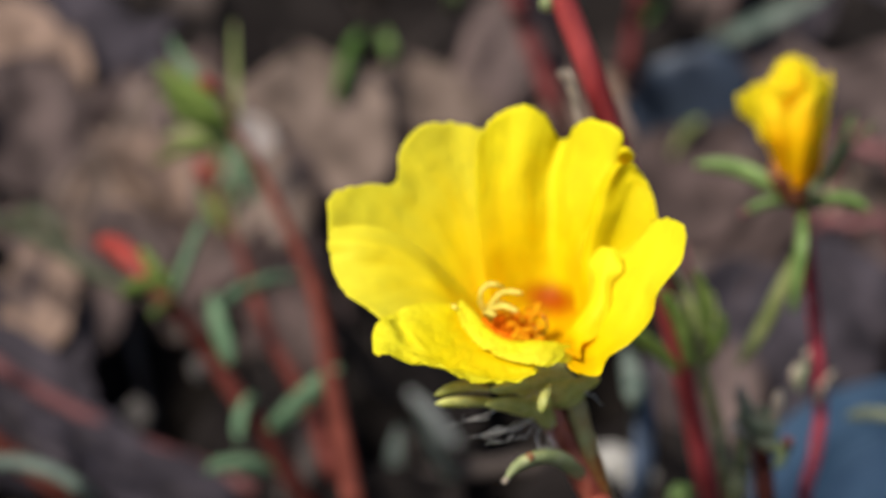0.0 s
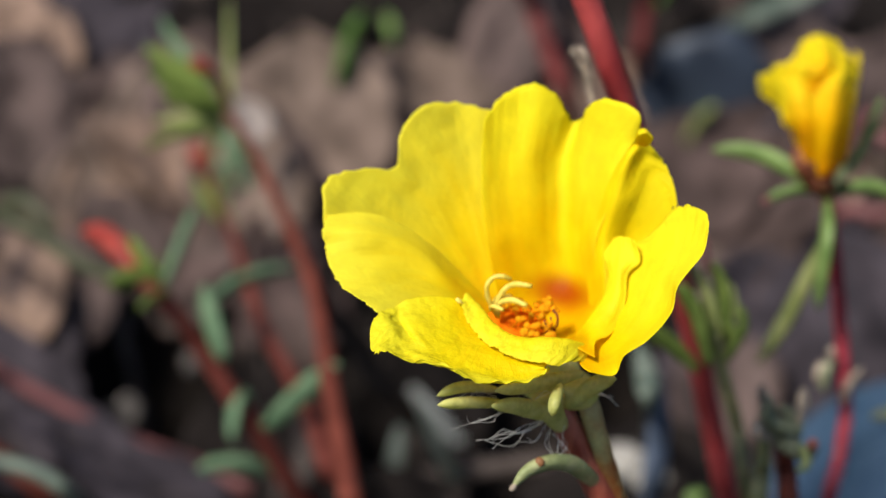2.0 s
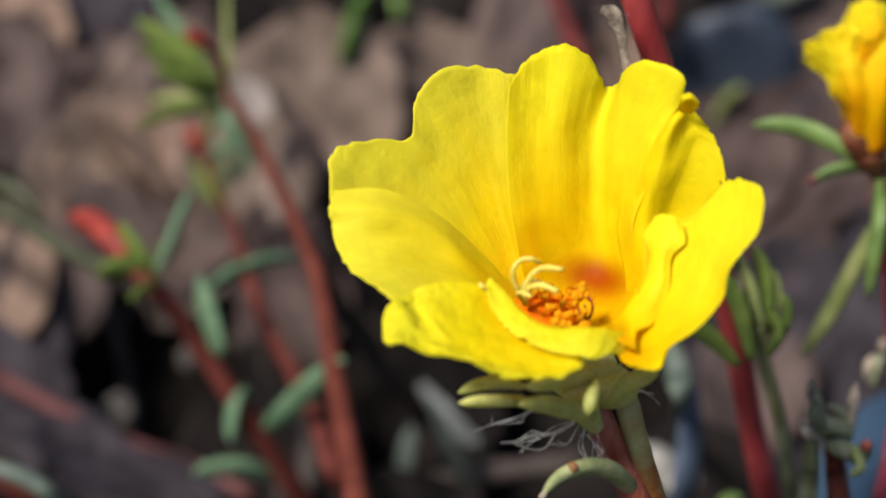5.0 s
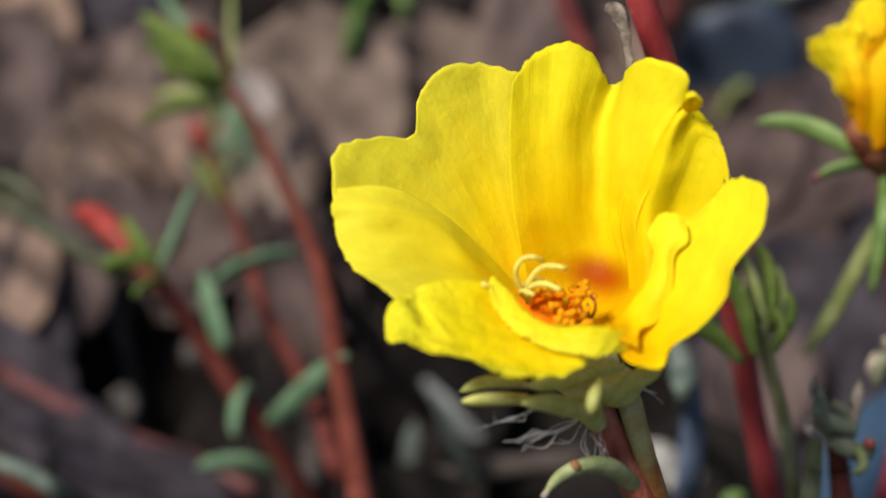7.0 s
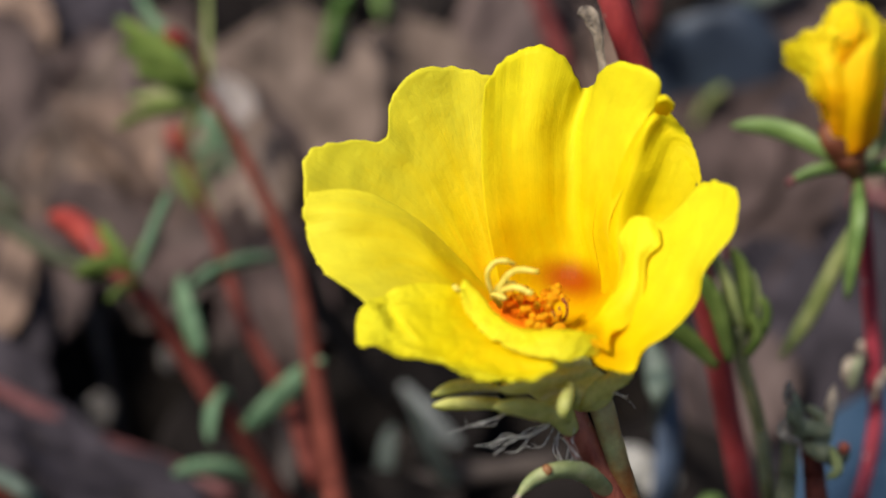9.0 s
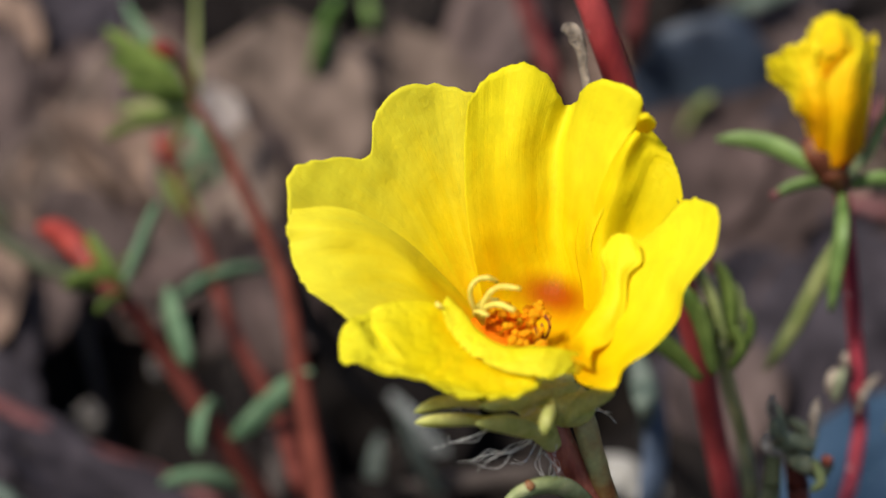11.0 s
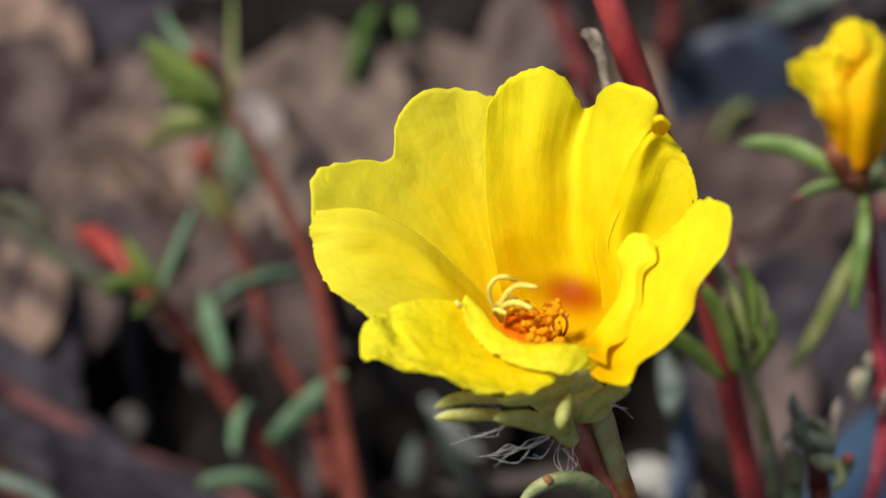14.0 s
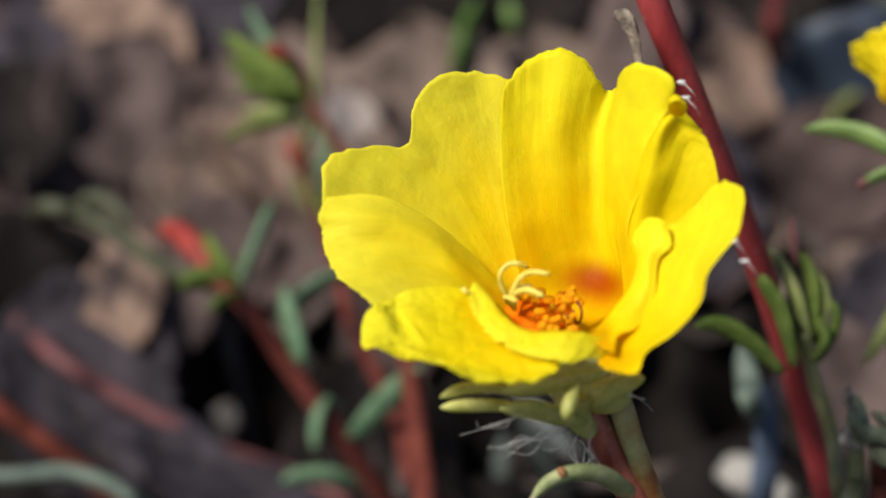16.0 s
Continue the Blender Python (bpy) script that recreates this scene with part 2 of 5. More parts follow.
M_calyx = surface("reddish_brown_calyx", (0.10, 0.024, 0.012), (0.22, 0.075, 0.026), 420, 0.55, 0.4, 1600, 0.1, 0.05)
M_leaf_grey = surface("ash_green_leaf", (0.05, 0.062, 0.055), (0.10, 0.118, 0.105), 240, 0.5, 0.3, 1500, 0.1, 0.15)
M_leaf_wild = surface("dull_olive_green_leaf", (0.07, 0.11, 0.02), (0.16, 0.215, 0.05), 240, 0.7, 0.3, 1500, 0.15, 0.15, 0.15)
M_blade = surface("dull_grey_green_blade", (0.055, 0.075, 0.06), (0.11, 0.14, 0.11), 200, 0.55, 0.3, 1500, 0.05, 0.1)
M_stub = surface("grey_olive_leaf", (0.12, 0.135, 0.08), (0.26, 0.27, 0.16), 300, 0.55, 0.4, 1500, 0.05, 0.2)
M_runner = surface("dark_olive_stem", (0.035, 0.04, 0.02), (0.085, 0.085, 0.045), 200, 0.55, 0.3, 1500, 0.0, 0.1)
M_bud_red = surface("coral_red_bud", (0.20, 0.019, 0.014), (0.34, 0.042, 0.028), 300, 0.5, 0.2, 1800, 0.15, 0.1)
M_hair = surface("white_hair", (0.76, 0.75, 0.72), (0.88, 0.87, 0.84), 900, 0.35, 0.1, 3000, 0.3, 0.05)
M_dry = surface("dry_beige_husk", (0.09, 0.065, 0.055), (0.46, 0.38, 0.29), 520, 0.8, 0.6, 1500, 0.1, 0.1)
M_dead_long = surface("mauve_black_leaf", (0.014, 0.012, 0.0155), (0.066, 0.055, 0.066), 110, 0.85, 0.5, 700, 0.05, 0.2, 0.12)
M_dead = [
    surface("brown_dead_leaf", (0.028, 0.019, 0.017), (0.120, 0.083, 0.077), 95, 0.85, 0.6, 700, 0.12, 0.3, 0.12),
    surface("tan_dead_leaf", (0.12, 0.08, 0.061), (0.35, 0.238, 0.184), 95, 0.85, 0.5, 700, 0.12, 0.15, 0.12),
    surface("mauve_grey_dead_leaf", (0.037, 0.026, 0.025), (0.156, 0.113, 0.104), 95, 0.85, 0.5, 700, 0.1, 0.25, 0.12),
    # near-black leaf copy; shade over the bed is put into its colour
    surface("shade_dark_leaf", (0.006, 0.0045, 0.0042), (0.015, 0.0115, 0.0105), 60, 0.85, 0.5, 700, 0.05, 0.3, 0.12),
    M_dead_long,
    surface("bleached_dead_leaf", (0.22, 0.18, 0.165), (0.42, 0.36, 0.33), 95, 0.8, 0.5, 700, 0.15, 0.1, 0.15),
    surface("grey_brown_dead_leaf", (0.075, 0.054, 0.044), (0.235, 0.172, 0.142), 95, 0.85, 0.5, 700, 0.12, 0.1, 0.12),
]
M_twig = surface("grey_beige_twig", (0.04, 0.03, 0.027), (0.10, 0.078, 0.068), 120, 0.8, 0.6, 900, 0.0, 0.25, 0.3, None, (1, 1, 1))
M_stone = surface("dull_stone", (0.075, 0.066, 0.060), (0.15, 0.132, 0.12), 120, 0.7, 0.5, 800, 0.0, 0.2)
M_pebble = surface("white_pebble", (0.24, 0.225, 0.205), (0.38, 0.36, 0.33), 120, 0.7, 0.5, 800, 0.0, 0.1)
M_blue = surface("scuffed_blue_plastic", (0.026, 0.055, 0.095), (0.05, 0.088, 0.14), 60, 0.45, 0.2, 900, 0.0, 0.08, 0.5)
M_slate = surface("blue_grey_shard", (0.020, 0.028, 0.046), (0.044, 0.060, 0.090), 90, 0.55, 0.3, 900, 0.0, 0.2)
# humus taken near black, so its colour carries the shade between litter
M_soil = surface("shade_dark_humus", (0.005, 0.004, 0.0037), (0.015, 0.0118, 0.010), 70, 0.95, 1.0, 420, 0.0, 0.0, 0.08, ((0.04, 0.03, 0.026), 260))
M_grass = surface("bright_grass_blade", (0.07, 0.17, 0.025), (0.15, 0.27, 0.06), 100, 0.45, 0.3, 900, 0.3, 0.15)


# ---- shape helpers ----
def spline(points, count):
    """Points evenly spread along a Catmull-Rom curve through the given ones."""
    p = np.array(points, float)
    if len(p) == 1:
        return np.repeat(p, count, 0)
    if len(p) == 2:
        t = np.linspace(0, 1, count)[:, None]
        return p[0] * (1 - t) + p[1] * t
    q = np.vstack([2 * p[0] - p[1], p, 2 * p[-1] - p[-2]])
    out = []
    for s in np.linspace(0, len(p) - 1, count):
        i = min(int(s), len(p) - 2)
        t = s - i
        a, b, c, d = q[i : i + 4]
        out.append(0.5 * (2 * b + (c - a) * t + (2 * a - 5 * b + 4 * c - d) * t * t + (3 * b - a - 3 * c + d) * t**3))
    return np.array(out)


def obj(name, bm, material, parent=None, label="", smooth=True):
    me = bpy.data.meshes.new(name)
    bmesh.ops.recalc_face_normals(bm, faces=bm.faces)
    for f in bm.faces:
        f.smooth = smooth
    bm.to_mesh(me)
    bm.free()
    me.materials.append(material)
    ob = new(name, me)
    if parent is not None:
        ob.parent = parent
        ob.matrix_parent_inverse = parent.matrix_world.inverted()
    return tagged(ob, label)


def part(name, bm, material, parent, label=""):
    return obj(name, bm, material, parent, label)


def thing(name, base, label, category, group=""):
    e = new(name)
    e.empty_display_size = 0.01
    e.matrix_world = Matrix.Translation(Vector(base) * CM)
    return tagged(e, label, category, group)


def add_tube(bm, path, radii, flat=1.0, ring=10, steps=None, rough=0.0, across=None):
    """A closed tube along a curve in centimetres, its radius following radii; flat squeezes it across."""
    steps = steps or max(8, 5 * len(path))
    c = spline(path, steps) * CM
    r = np.interp(np.linspace(0, 1, steps), np.linspace(0, 1, len(radii)), radii) * CM
    tan = np.gradient(c, axis=0)
    side = Vector(across) if across else Vector((0.31, -0.2, 0.93))
    rings = []
    for i in range(steps):
        t = Vector(tan[i]).normalized()
        side = (side - t * side.dot(t)).normalized()
        up = t.cross(side)
        row = []
        for k in range(ring):
            a = 2 * math.pi * k / ring
            w = 1.0 + (rough * noise.noise(Vector(c[i]) * 320 + Vector((k * 1.7, 0, 0))) if rough else 0.0)
            row.append(bm.verts.new(Vector(c[i]) + (side * math.cos(a) + up * math.sin(a) * flat) * max(r[i], 1e-5) * w))
        rings.append(row)
    for a, b in zip(rings, rings[1:]):
        for k in range(ring):
            bm.faces.new((a[k], a[(k + 1) % ring], b[(k + 1) % ring], b[k]))
    bm.faces.new(rings[0][::-1])
    bm.faces.new(rings[-1])
    return bm


def tube(path, radii, **kw):
    return add_tube(bmesh.new(), path, radii, **kw)


def fleshy(path, r, flat=0.6, across=None):
    """A plump, round-ended succulent leaf."""
    prof = [0.45, 0.7, 0.9, 1.0, 1.05, 1.05, 1.0, 0.9, 0.68, 0.15]
    return tube(path, [r * p for p in prof], flat=flat, ring=12, steps=22, across=across)


def sheet(rows, across=40, along=30, crumple=0.0, freq=60.0, seed=0.0, thick=0.02, fold=0.0, ragged=0.0, pleat=0.0):
    """A thin skin, with thickness, lofted through rows of curves given in centimetres from foot to rim; u across, v along."""
    cols = np.array([spline(r, across) for r in rows])
    grid = np.array([spline(cols[:, j], along) for j in range(across)]).transpose(1, 0, 2) * CM
    du, dv = np.gradient(grid, axis=1), np.gradient(grid, axis=0)
    nrm = np.cross(du, dv)
    nrm /= np.linalg.norm(nrm, axis=2, keepdims=True) + 1e-12
    if ragged:
        for j in range(across):
            jag = ragged * CM * (noise.noise(Vector((j * 0.42, seed * 7, 0))) + 0.6 * noise.noise(Vector((j * 0.13, seed * 7, 5))))
            for i in range(along * 2 // 3, along):
                step = dv[i, j] / (np.linalg.norm(dv[i, j]) + 1e-12)
                grid[i, j] += step * jag * ((i / (along - 1) - 0.66) / 0.34) ** 2
    bm = bmesh.new()
    uvl = bm.loops.layers.uv.new("petal")
    faces = []
    layers = []
    for sgn in (0.5, -0.5):
        vs = []
        for i in range(along):
            line = []
            v = i / (along - 1)
            for j in range(across):
                p = Vector(grid[i, j])
                h = 0.0
                if crumple:
                    w = 0.25 + 0.75 * v * v
                    h = crumple * CM * w * (noise.noise(p * freq + Vector((seed, 0, 0))) + 0.5 * noise.noise(p * freq * 2.7 + Vector((0, seed, 3))))
                u = j / (across - 1)
                if fold:
                    h += fold * CM * v * (noise.noise(Vector((u * 6, v * 1.1, seed * 5))) + 0.1 * noise.noise(Vector((u * 17, v * 1.2, seed * 5 + 9))))
                if pleat:
                    h += pleat * CM * v * v * (noise.noise(Vector((u * 24, v * 3.0, seed * 3 + 2))) + 0.5 * noise.noise(Vector((u * 51, v * 6.0, seed * 3 + 6))))
                edge = min(1.0, 4 * (1 - v) + 0.25, 6 * min(j, across - 1 - j) / across + 0.3)
                line.append(bm.verts.new(p + Vector(nrm[i, j]) * (h + sgn * thick * CM * edge)))
            vs.append(line)
        layers.append(vs)
    top, low = layers

    def quad(vs, uvs):
        f = bm.faces.new(vs)
        for lp, w in zip(f.loops, uvs):
            lp[uvl].uv = w

    def at(i, j):
        return (j / (across - 1), i / (along - 1))

    for i in range(along - 1):
        for j in range(across - 1):
            ids = [(i, j), (i, j + 1), (i + 1, j + 1), (i + 1, j)]
            quad([top[a][b] for a, b in ids], [at(*k) for k in ids])
            quad([low[a][b] for a, b in ids[::-1]], [at(*k) for k in ids[::-1]])
    rim = [(i, 0) for i in range(along)] + [(along - 1, j) for j in range(1, across)] + [(i, across - 1) for i in range(along - 2, -1, -1)] + [(0, j) for j in range(across - 2, 0, -1)]
    for a, b in zip(rim, rim[1:] + rim[:1]):
        quad([top[a[0]][a[1]], top[b[0]][b[1]], low[b[0]][b[1]], low[a[0]][a[1]]], [at(*a), at(*b), at(*b), at(*a)])
    return bm


def blob(bm, place, r, squash=(1, 1, 1), seed=0.0, rough=0.25, detail=2):
    """A lumpy rounded grain added to bm, in centimetres."""
    made = bmesh.ops.create_icosphere(bm, subdivisions=detail, radius=1.0)["verts"]
    for v in made:
        d = 1.0 + rough * noise.noise(v.co * 1.4 + Vector((seed, seed * 0.7, 0)))
        v.co = Vector(place) * CM + Vector((v.co.x * squash[0], v.co.y * squash[1], v.co.z * squash[2])) * d * r * CM
    return bm


# ---- ground ----
def ground_height(x, y):
    """Uneven bed of soil, rising a little towards the back, in centimetres."""
    rise = 1.6 + 1.6 * math.tanh((y - 22) / 4.4)
    hole = 4.5 * math.exp(-(((x - (-7.6)) / 2.8) ** 2 + ((y - 15.9) / 2.7) ** 2) ** 2) if abs(x) < 60 and abs(y) < 60 else 0.0
    hole += 3.5 * math.exp(-(((x - 3.7) / 1.5) ** 2 + ((y - 18.4) / 2.4) ** 2) ** 2) if abs(x) < 60 and abs(y) < 60 else 0.0
    return rise - hole - 0.8 + 0.8 * noise.noise(Vector((x * 0.16, y * 0.16, 0.3))) + 0.35 * noise.noise(Vector((x * 0.55, y * 0.55, 2.1)))


def build_ground():
    near = np.arange(-34, 34.1, 0.5)
    far = [35 + 2.5 * k for k in range(35)] + [130, 180, 300, 600, 3000, 20000, 100000]
    xs = [-v for v in far[::-1]] + list(near) + far
    ys = [-v for v in far[::-1]] + [v + 12 for v in near] + [v + 12 for v in far]
    bm = bmesh.new()
    grid = [[bm.verts.new((x * CM, y * CM, (ground_height(x, y) + (0.25 * noise.noise(Vector((x * 1.9, y * 1.9, 5))) if abs(x) < 40 else 0)) * CM)) for x in xs] for y in ys]
    for i in range(len(ys) - 1):
        for j in range(len(xs) - 1):
            bm.faces.new((grid[i][j], grid[i][j + 1], grid[i + 1][j + 1], grid[i + 1][j]))
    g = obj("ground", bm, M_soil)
    return tagged(g, "humus soil of a garden bed, darkened for shade", "ground", kind="structure")


build_ground()


# ---- the open flower on its shoot ----
flower = thing("moss_rose_flower", (3.51, 9.38, -0.00), "open yellow moss rose on a hairy red stem", "flower")


def petal(rows, material=M_petal, crumple=0.04, freq=140.0, seed=0.0, across=72, along=44, fold=0.10, pleat=0.012):
    return part("petal", sheet(rows, across, along, crumple, freq, seed, 0.012, fold, 0.035, pleat), material, flower)


# back left petal, two lobes
petal([
    [(-0.17, 0.41, 14.29), (-0.03, 0.65, 14.19), (0.19, 0.73, 14.14)],
    [(-1.36, 0.79, 15.07), (-1.07, 1.44, 15.27), (-0.61, 1.82, 15.36), (-0.06, 2.03, 15.34)],
    [(-2.31, 0.59, 15.56), (-2.36, 0.78, 15.85), (-2.34, 1.14, 16.09), (-2.12, 1.35, 16.09), (-1.79, 1.54, 16.05), (-1.43, 1.70, 15.98), (-1.39, 1.99, 16.26), (-1.29, 2.14, 16.48), (-1.03, 2.33, 16.60), (-0.67, 2.50, 16.54), (-0.35, 2.55, 16.45), (-0.10, 2.59, 16.34)],
], M_petal_pale, seed=1.0, fold=0.06)
# back petal, two lobes with a valley between, its far margin turned in
petal([
    [(0.04, 0.27, 14.41), (0.22, 0.26, 14.21), (0.45, 0.25, 14.09), (0.69, 0.17, 14.15), (0.88, 0.08, 14.27), (1.04, -0.01, 14.40)],
    [(-0.08, 0.85, 14.74), (0.25, 1.11, 14.49), (0.63, 1.25, 14.40), (0.97, 1.14, 14.40), (1.22, 0.78, 14.58), (1.36, 0.53, 14.82)],
    [(-0.20, 1.11, 15.26), (0.12, 1.31, 15.14), (0.47, 1.44, 15.06), (0.82, 1.57, 14.96), (1.08, 1.34, 15.06), (1.25, 0.91, 15.27)],
    [(-0.26, 1.36, 15.77), (0.04, 1.55, 15.68), (0.42, 1.67, 15.61), (0.81, 1.87, 15.47), (1.10, 1.56, 15.65), (1.44, 1.05, 15.87)],
    [(-0.28, 1.60, 16.26), (0.03, 1.82, 16.17), (0.40, 1.90, 16.13), (0.83, 2.18, 15.92), (1.11, 1.80, 16.18), (1.56, 1.31, 16.41)],
    [(-0.26, 1.85, 16.66), (-0.19, 2.00, 16.73), (-0.09, 2.12, 16.80), (0.03, 2.23, 16.86), (0.18, 2.32, 16.90), (0.35, 2.37, 16.93), (0.54, 2.36, 16.89), (0.72, 2.35, 16.74), (0.84, 2.35, 16.52), (0.94, 2.46, 16.32), (1.06, 2.41, 16.37), (1.13, 2.18, 16.66), (1.27, 1.92, 16.97), (1.52, 1.64, 17.09), (1.75, 1.43, 17.03), (1.80, 1.41, 16.73)],
], M_petal_spot, seed=2.0, fold=0.055, crumple=0.03)
# right back petal
petal([
    [(1.12, 0.22, 14.21), (1.28, 0.17, 14.30), (1.40, 0.08, 14.42)],
    [(1.19, 0.78, 14.58), (1.39, 0.48, 14.87), (1.64, 0.64, 14.85), (1.86, 0.58, 14.98)],
    [(1.07, 1.27, 15.05), (1.34, 0.88, 15.37), (1.66, 0.98, 15.35), (2.04, 0.90, 15.43)],
    [(1.22, 1.45, 15.75), (1.50, 1.04, 16.02), (1.83, 1.13, 15.88), (2.22, 0.98, 15.72)],
    [(1.50, 1.53, 16.31), (1.65, 1.20, 16.54), (1.85, 1.34, 16.37), (2.05, 1.25, 16.17), (2.25, 1.03, 15.89)],
    [(1.58, 1.50, 16.52), (1.70, 1.46, 16.60), (1.84, 1.46, 16.62), (1.98, 1.47, 16.50), (2.10, 1.36, 16.38), (2.20, 1.23, 16.24), (2.27, 1.11, 16.09), (2.30, 1.00, 15.92), (2.28, 0.93, 15.79)],
], M_margin, seed=3.0, fold=0.03, crumple=0.04, pleat=0.004)
# right front petal, its inner margin rolled over
petal([
    [(1.19, -1.26, 15.07), (1.03, -1.20, 15.13), (0.87, -1.03, 15.13), (0.92, -0.98, 14.99), (0.98, -1.14, 14.97), (1.03, -1.34, 14.99), (1.12, -1.47, 15.01)],
    [(1.21, -0.92, 15.07), (1.13, -0.73, 15.03), (1.04, -0.60, 15.04), (1.11, -0.58, 14.93), (1.27, -0.85, 14.92), (1.37, -1.19, 14.95), (1.43, -1.45, 14.95)],
    [(1.39, -0.71, 15.02), (1.29, -0.56, 15.09), (1.18, -0.37, 15.11), (1.28, -0.34, 14.99), (1.51, -0.74, 15.03), (1.57, -1.08, 15.08), (1.55, -1.31, 15.14)],
    [(1.53, -0.48, 15.07), (1.41, -0.42, 15.18), (1.29, -0.23, 15.20), (1.39, -0.17, 15.09), (1.68, -0.55, 15.21), (1.83, -0.91, 15.26), (1.84, -1.20, 15.31)],
    [(1.61, -0.29, 15.28), (1.49, -0.26, 15.35), (1.36, -0.08, 15.30), (1.47, -0.01, 15.23), (1.83, -0.30, 15.42), (2.05, -0.66, 15.49), (2.12, -0.99, 15.58)],
    [(1.64, -0.03, 15.50), (1.51, -0.03, 15.55), (1.39, 0.10, 15.44), (1.52, 0.19, 15.39), (1.94, -0.03, 15.67), (2.16, -0.40, 15.78), (2.21, -0.75, 15.84)],
    [(1.78, 0.03, 15.66), (1.56, 0.12, 15.68), (1.33, 0.30, 15.57), (1.52, 0.37, 15.54), (2.04, 0.24, 15.86), (2.35, -0.10, 16.06), (2.49, -0.51, 16.15)],
    [(1.70, 0.17, 15.89), (1.63, 0.28, 15.86), (1.57, 0.35, 15.83), (1.50, 0.42, 15.78), (1.45, 0.46, 15.70), (1.55, 0.47, 15.63), (1.68, 0.45, 15.64), (1.84, 0.47, 15.70), (2.02, 0.53, 15.87), (2.21, 0.58, 16.11), (2.41, 0.38, 16.30), (2.56, 0.02, 16.43), (2.57, -0.30, 16.38)],
], M_petal, seed=4.0, across=110, along=60, fold=0.015, crumple=0.025)
# upper left petal, creased along its margin
petal([
    [(-0.01, 0.40, 14.52), (-0.07, 0.16, 14.53), (-0.09, -0.09, 14.51)],
    [(-0.49, 0.65, 14.96), (-0.50, 0.37, 14.94), (-0.48, 0.05, 14.92), (-0.41, -0.26, 14.90)],
    [(-1.05, 0.81, 15.44), (-1.09, 0.47, 15.47), (-1.08, 0.23, 15.26), (-0.96, -0.31, 15.12)],
    [(-1.68, 0.85, 15.77), (-1.75, 0.41, 15.77), (-1.75, 0.20, 15.50), (-1.53, -0.28, 15.36), (-1.27, -0.70, 15.27)],
    [(-2.27, 0.69, 15.85), (-2.32, 0.38, 15.82), (-2.29, 0.27, 15.62), (-2.20, -0.01, 15.49), (-1.99, -0.36, 15.39), (-1.74, -0.66, 15.41), (-1.45, -0.89, 15.30)],
], M_petal_pale, seed=5.0, across=90, along=50, fold=0.015, crumple=0.03, pleat=0.006)
# front lobe, broad and hanging, with a dent near its far end
petal([
    [(-0.30, -0.39, 15.15), (-0.18, -0.62, 15.03), (0.06, -0.82, 14.95), (0.41, -0.92, 14.92), (0.76, -0.91, 14.87)],
    [(-0.54, -0.38, 15.29), (-0.50, -0.69, 15.16), (-0.24, -1.01, 15.07), (0.10, -1.27, 15.03), (0.57, -1.40, 15.02)],
    [(-0.83, -0.42, 15.36), (-0.77, -0.86, 15.24), (-0.53, -1.23, 15.13), (-0.19, -1.46, 15.02), (0.23, -1.53, 14.99), (0.60, -1.42, 14.98)],
    [(-1.13, -0.53, 15.39), (-1.11, -0.97, 15.31), (-0.84, -1.34, 15.20), (-0.44, -1.57, 15.08), (-0.09, -1.66, 15.02), (0.25, -1.66, 15.02), (0.61, -1.47, 15.00)],
    [(-1.27, -0.61, 15.39), (-1.29, -0.85, 15.30), (-1.16, -1.09, 15.21), (-0.99, -1.45, 15.23), (-0.75, -1.57, 15.19), (-0.46, -1.66, 15.11), (-0.13, -1.74, 15.05), (0.24, -1.72, 15.04), (0.62, -1.49, 15.03)],
    [(-1.38, -0.69, 15.37), (-1.43, -1.03, 15.37), (-1.34, -1.29, 15.29), (-1.21, -1.53, 15.24), (-0.96, -1.65, 15.23), (-0.62, -1.72, 15.22), (-0.25, -1.81, 15.10), (0.12, -1.81, 15.08), (0.63, -1.52, 15.06)],
    [(-1.47, -0.78, 15.36), (-1.59, -1.02, 15.37), (-1.62, -1.24, 15.32), (-1.59, -1.44, 15.27), (-1.54, -1.52, 15.27), (-1.46, -1.55, 15.29), (-1.34, -1.61, 15.27), (-1.14, -1.65, 15.25), (-0.91, -1.69, 15.25), (-0.67, -1.73, 15.28), (-0.52, -1.80, 15.24), (-0.40, -1.84, 15.18), (-0.22, -1.88, 15.13), (-0.00, -1.89, 15.11), (0.27, -1.83, 15.12), (0.52, -1.68, 15.11), (0.63, -1.55, 15.09)],
], M_petal_front, seed=6.0, across=120, along=80, fold=0.03, crumple=0.09, freq=260.0, pleat=0.04)
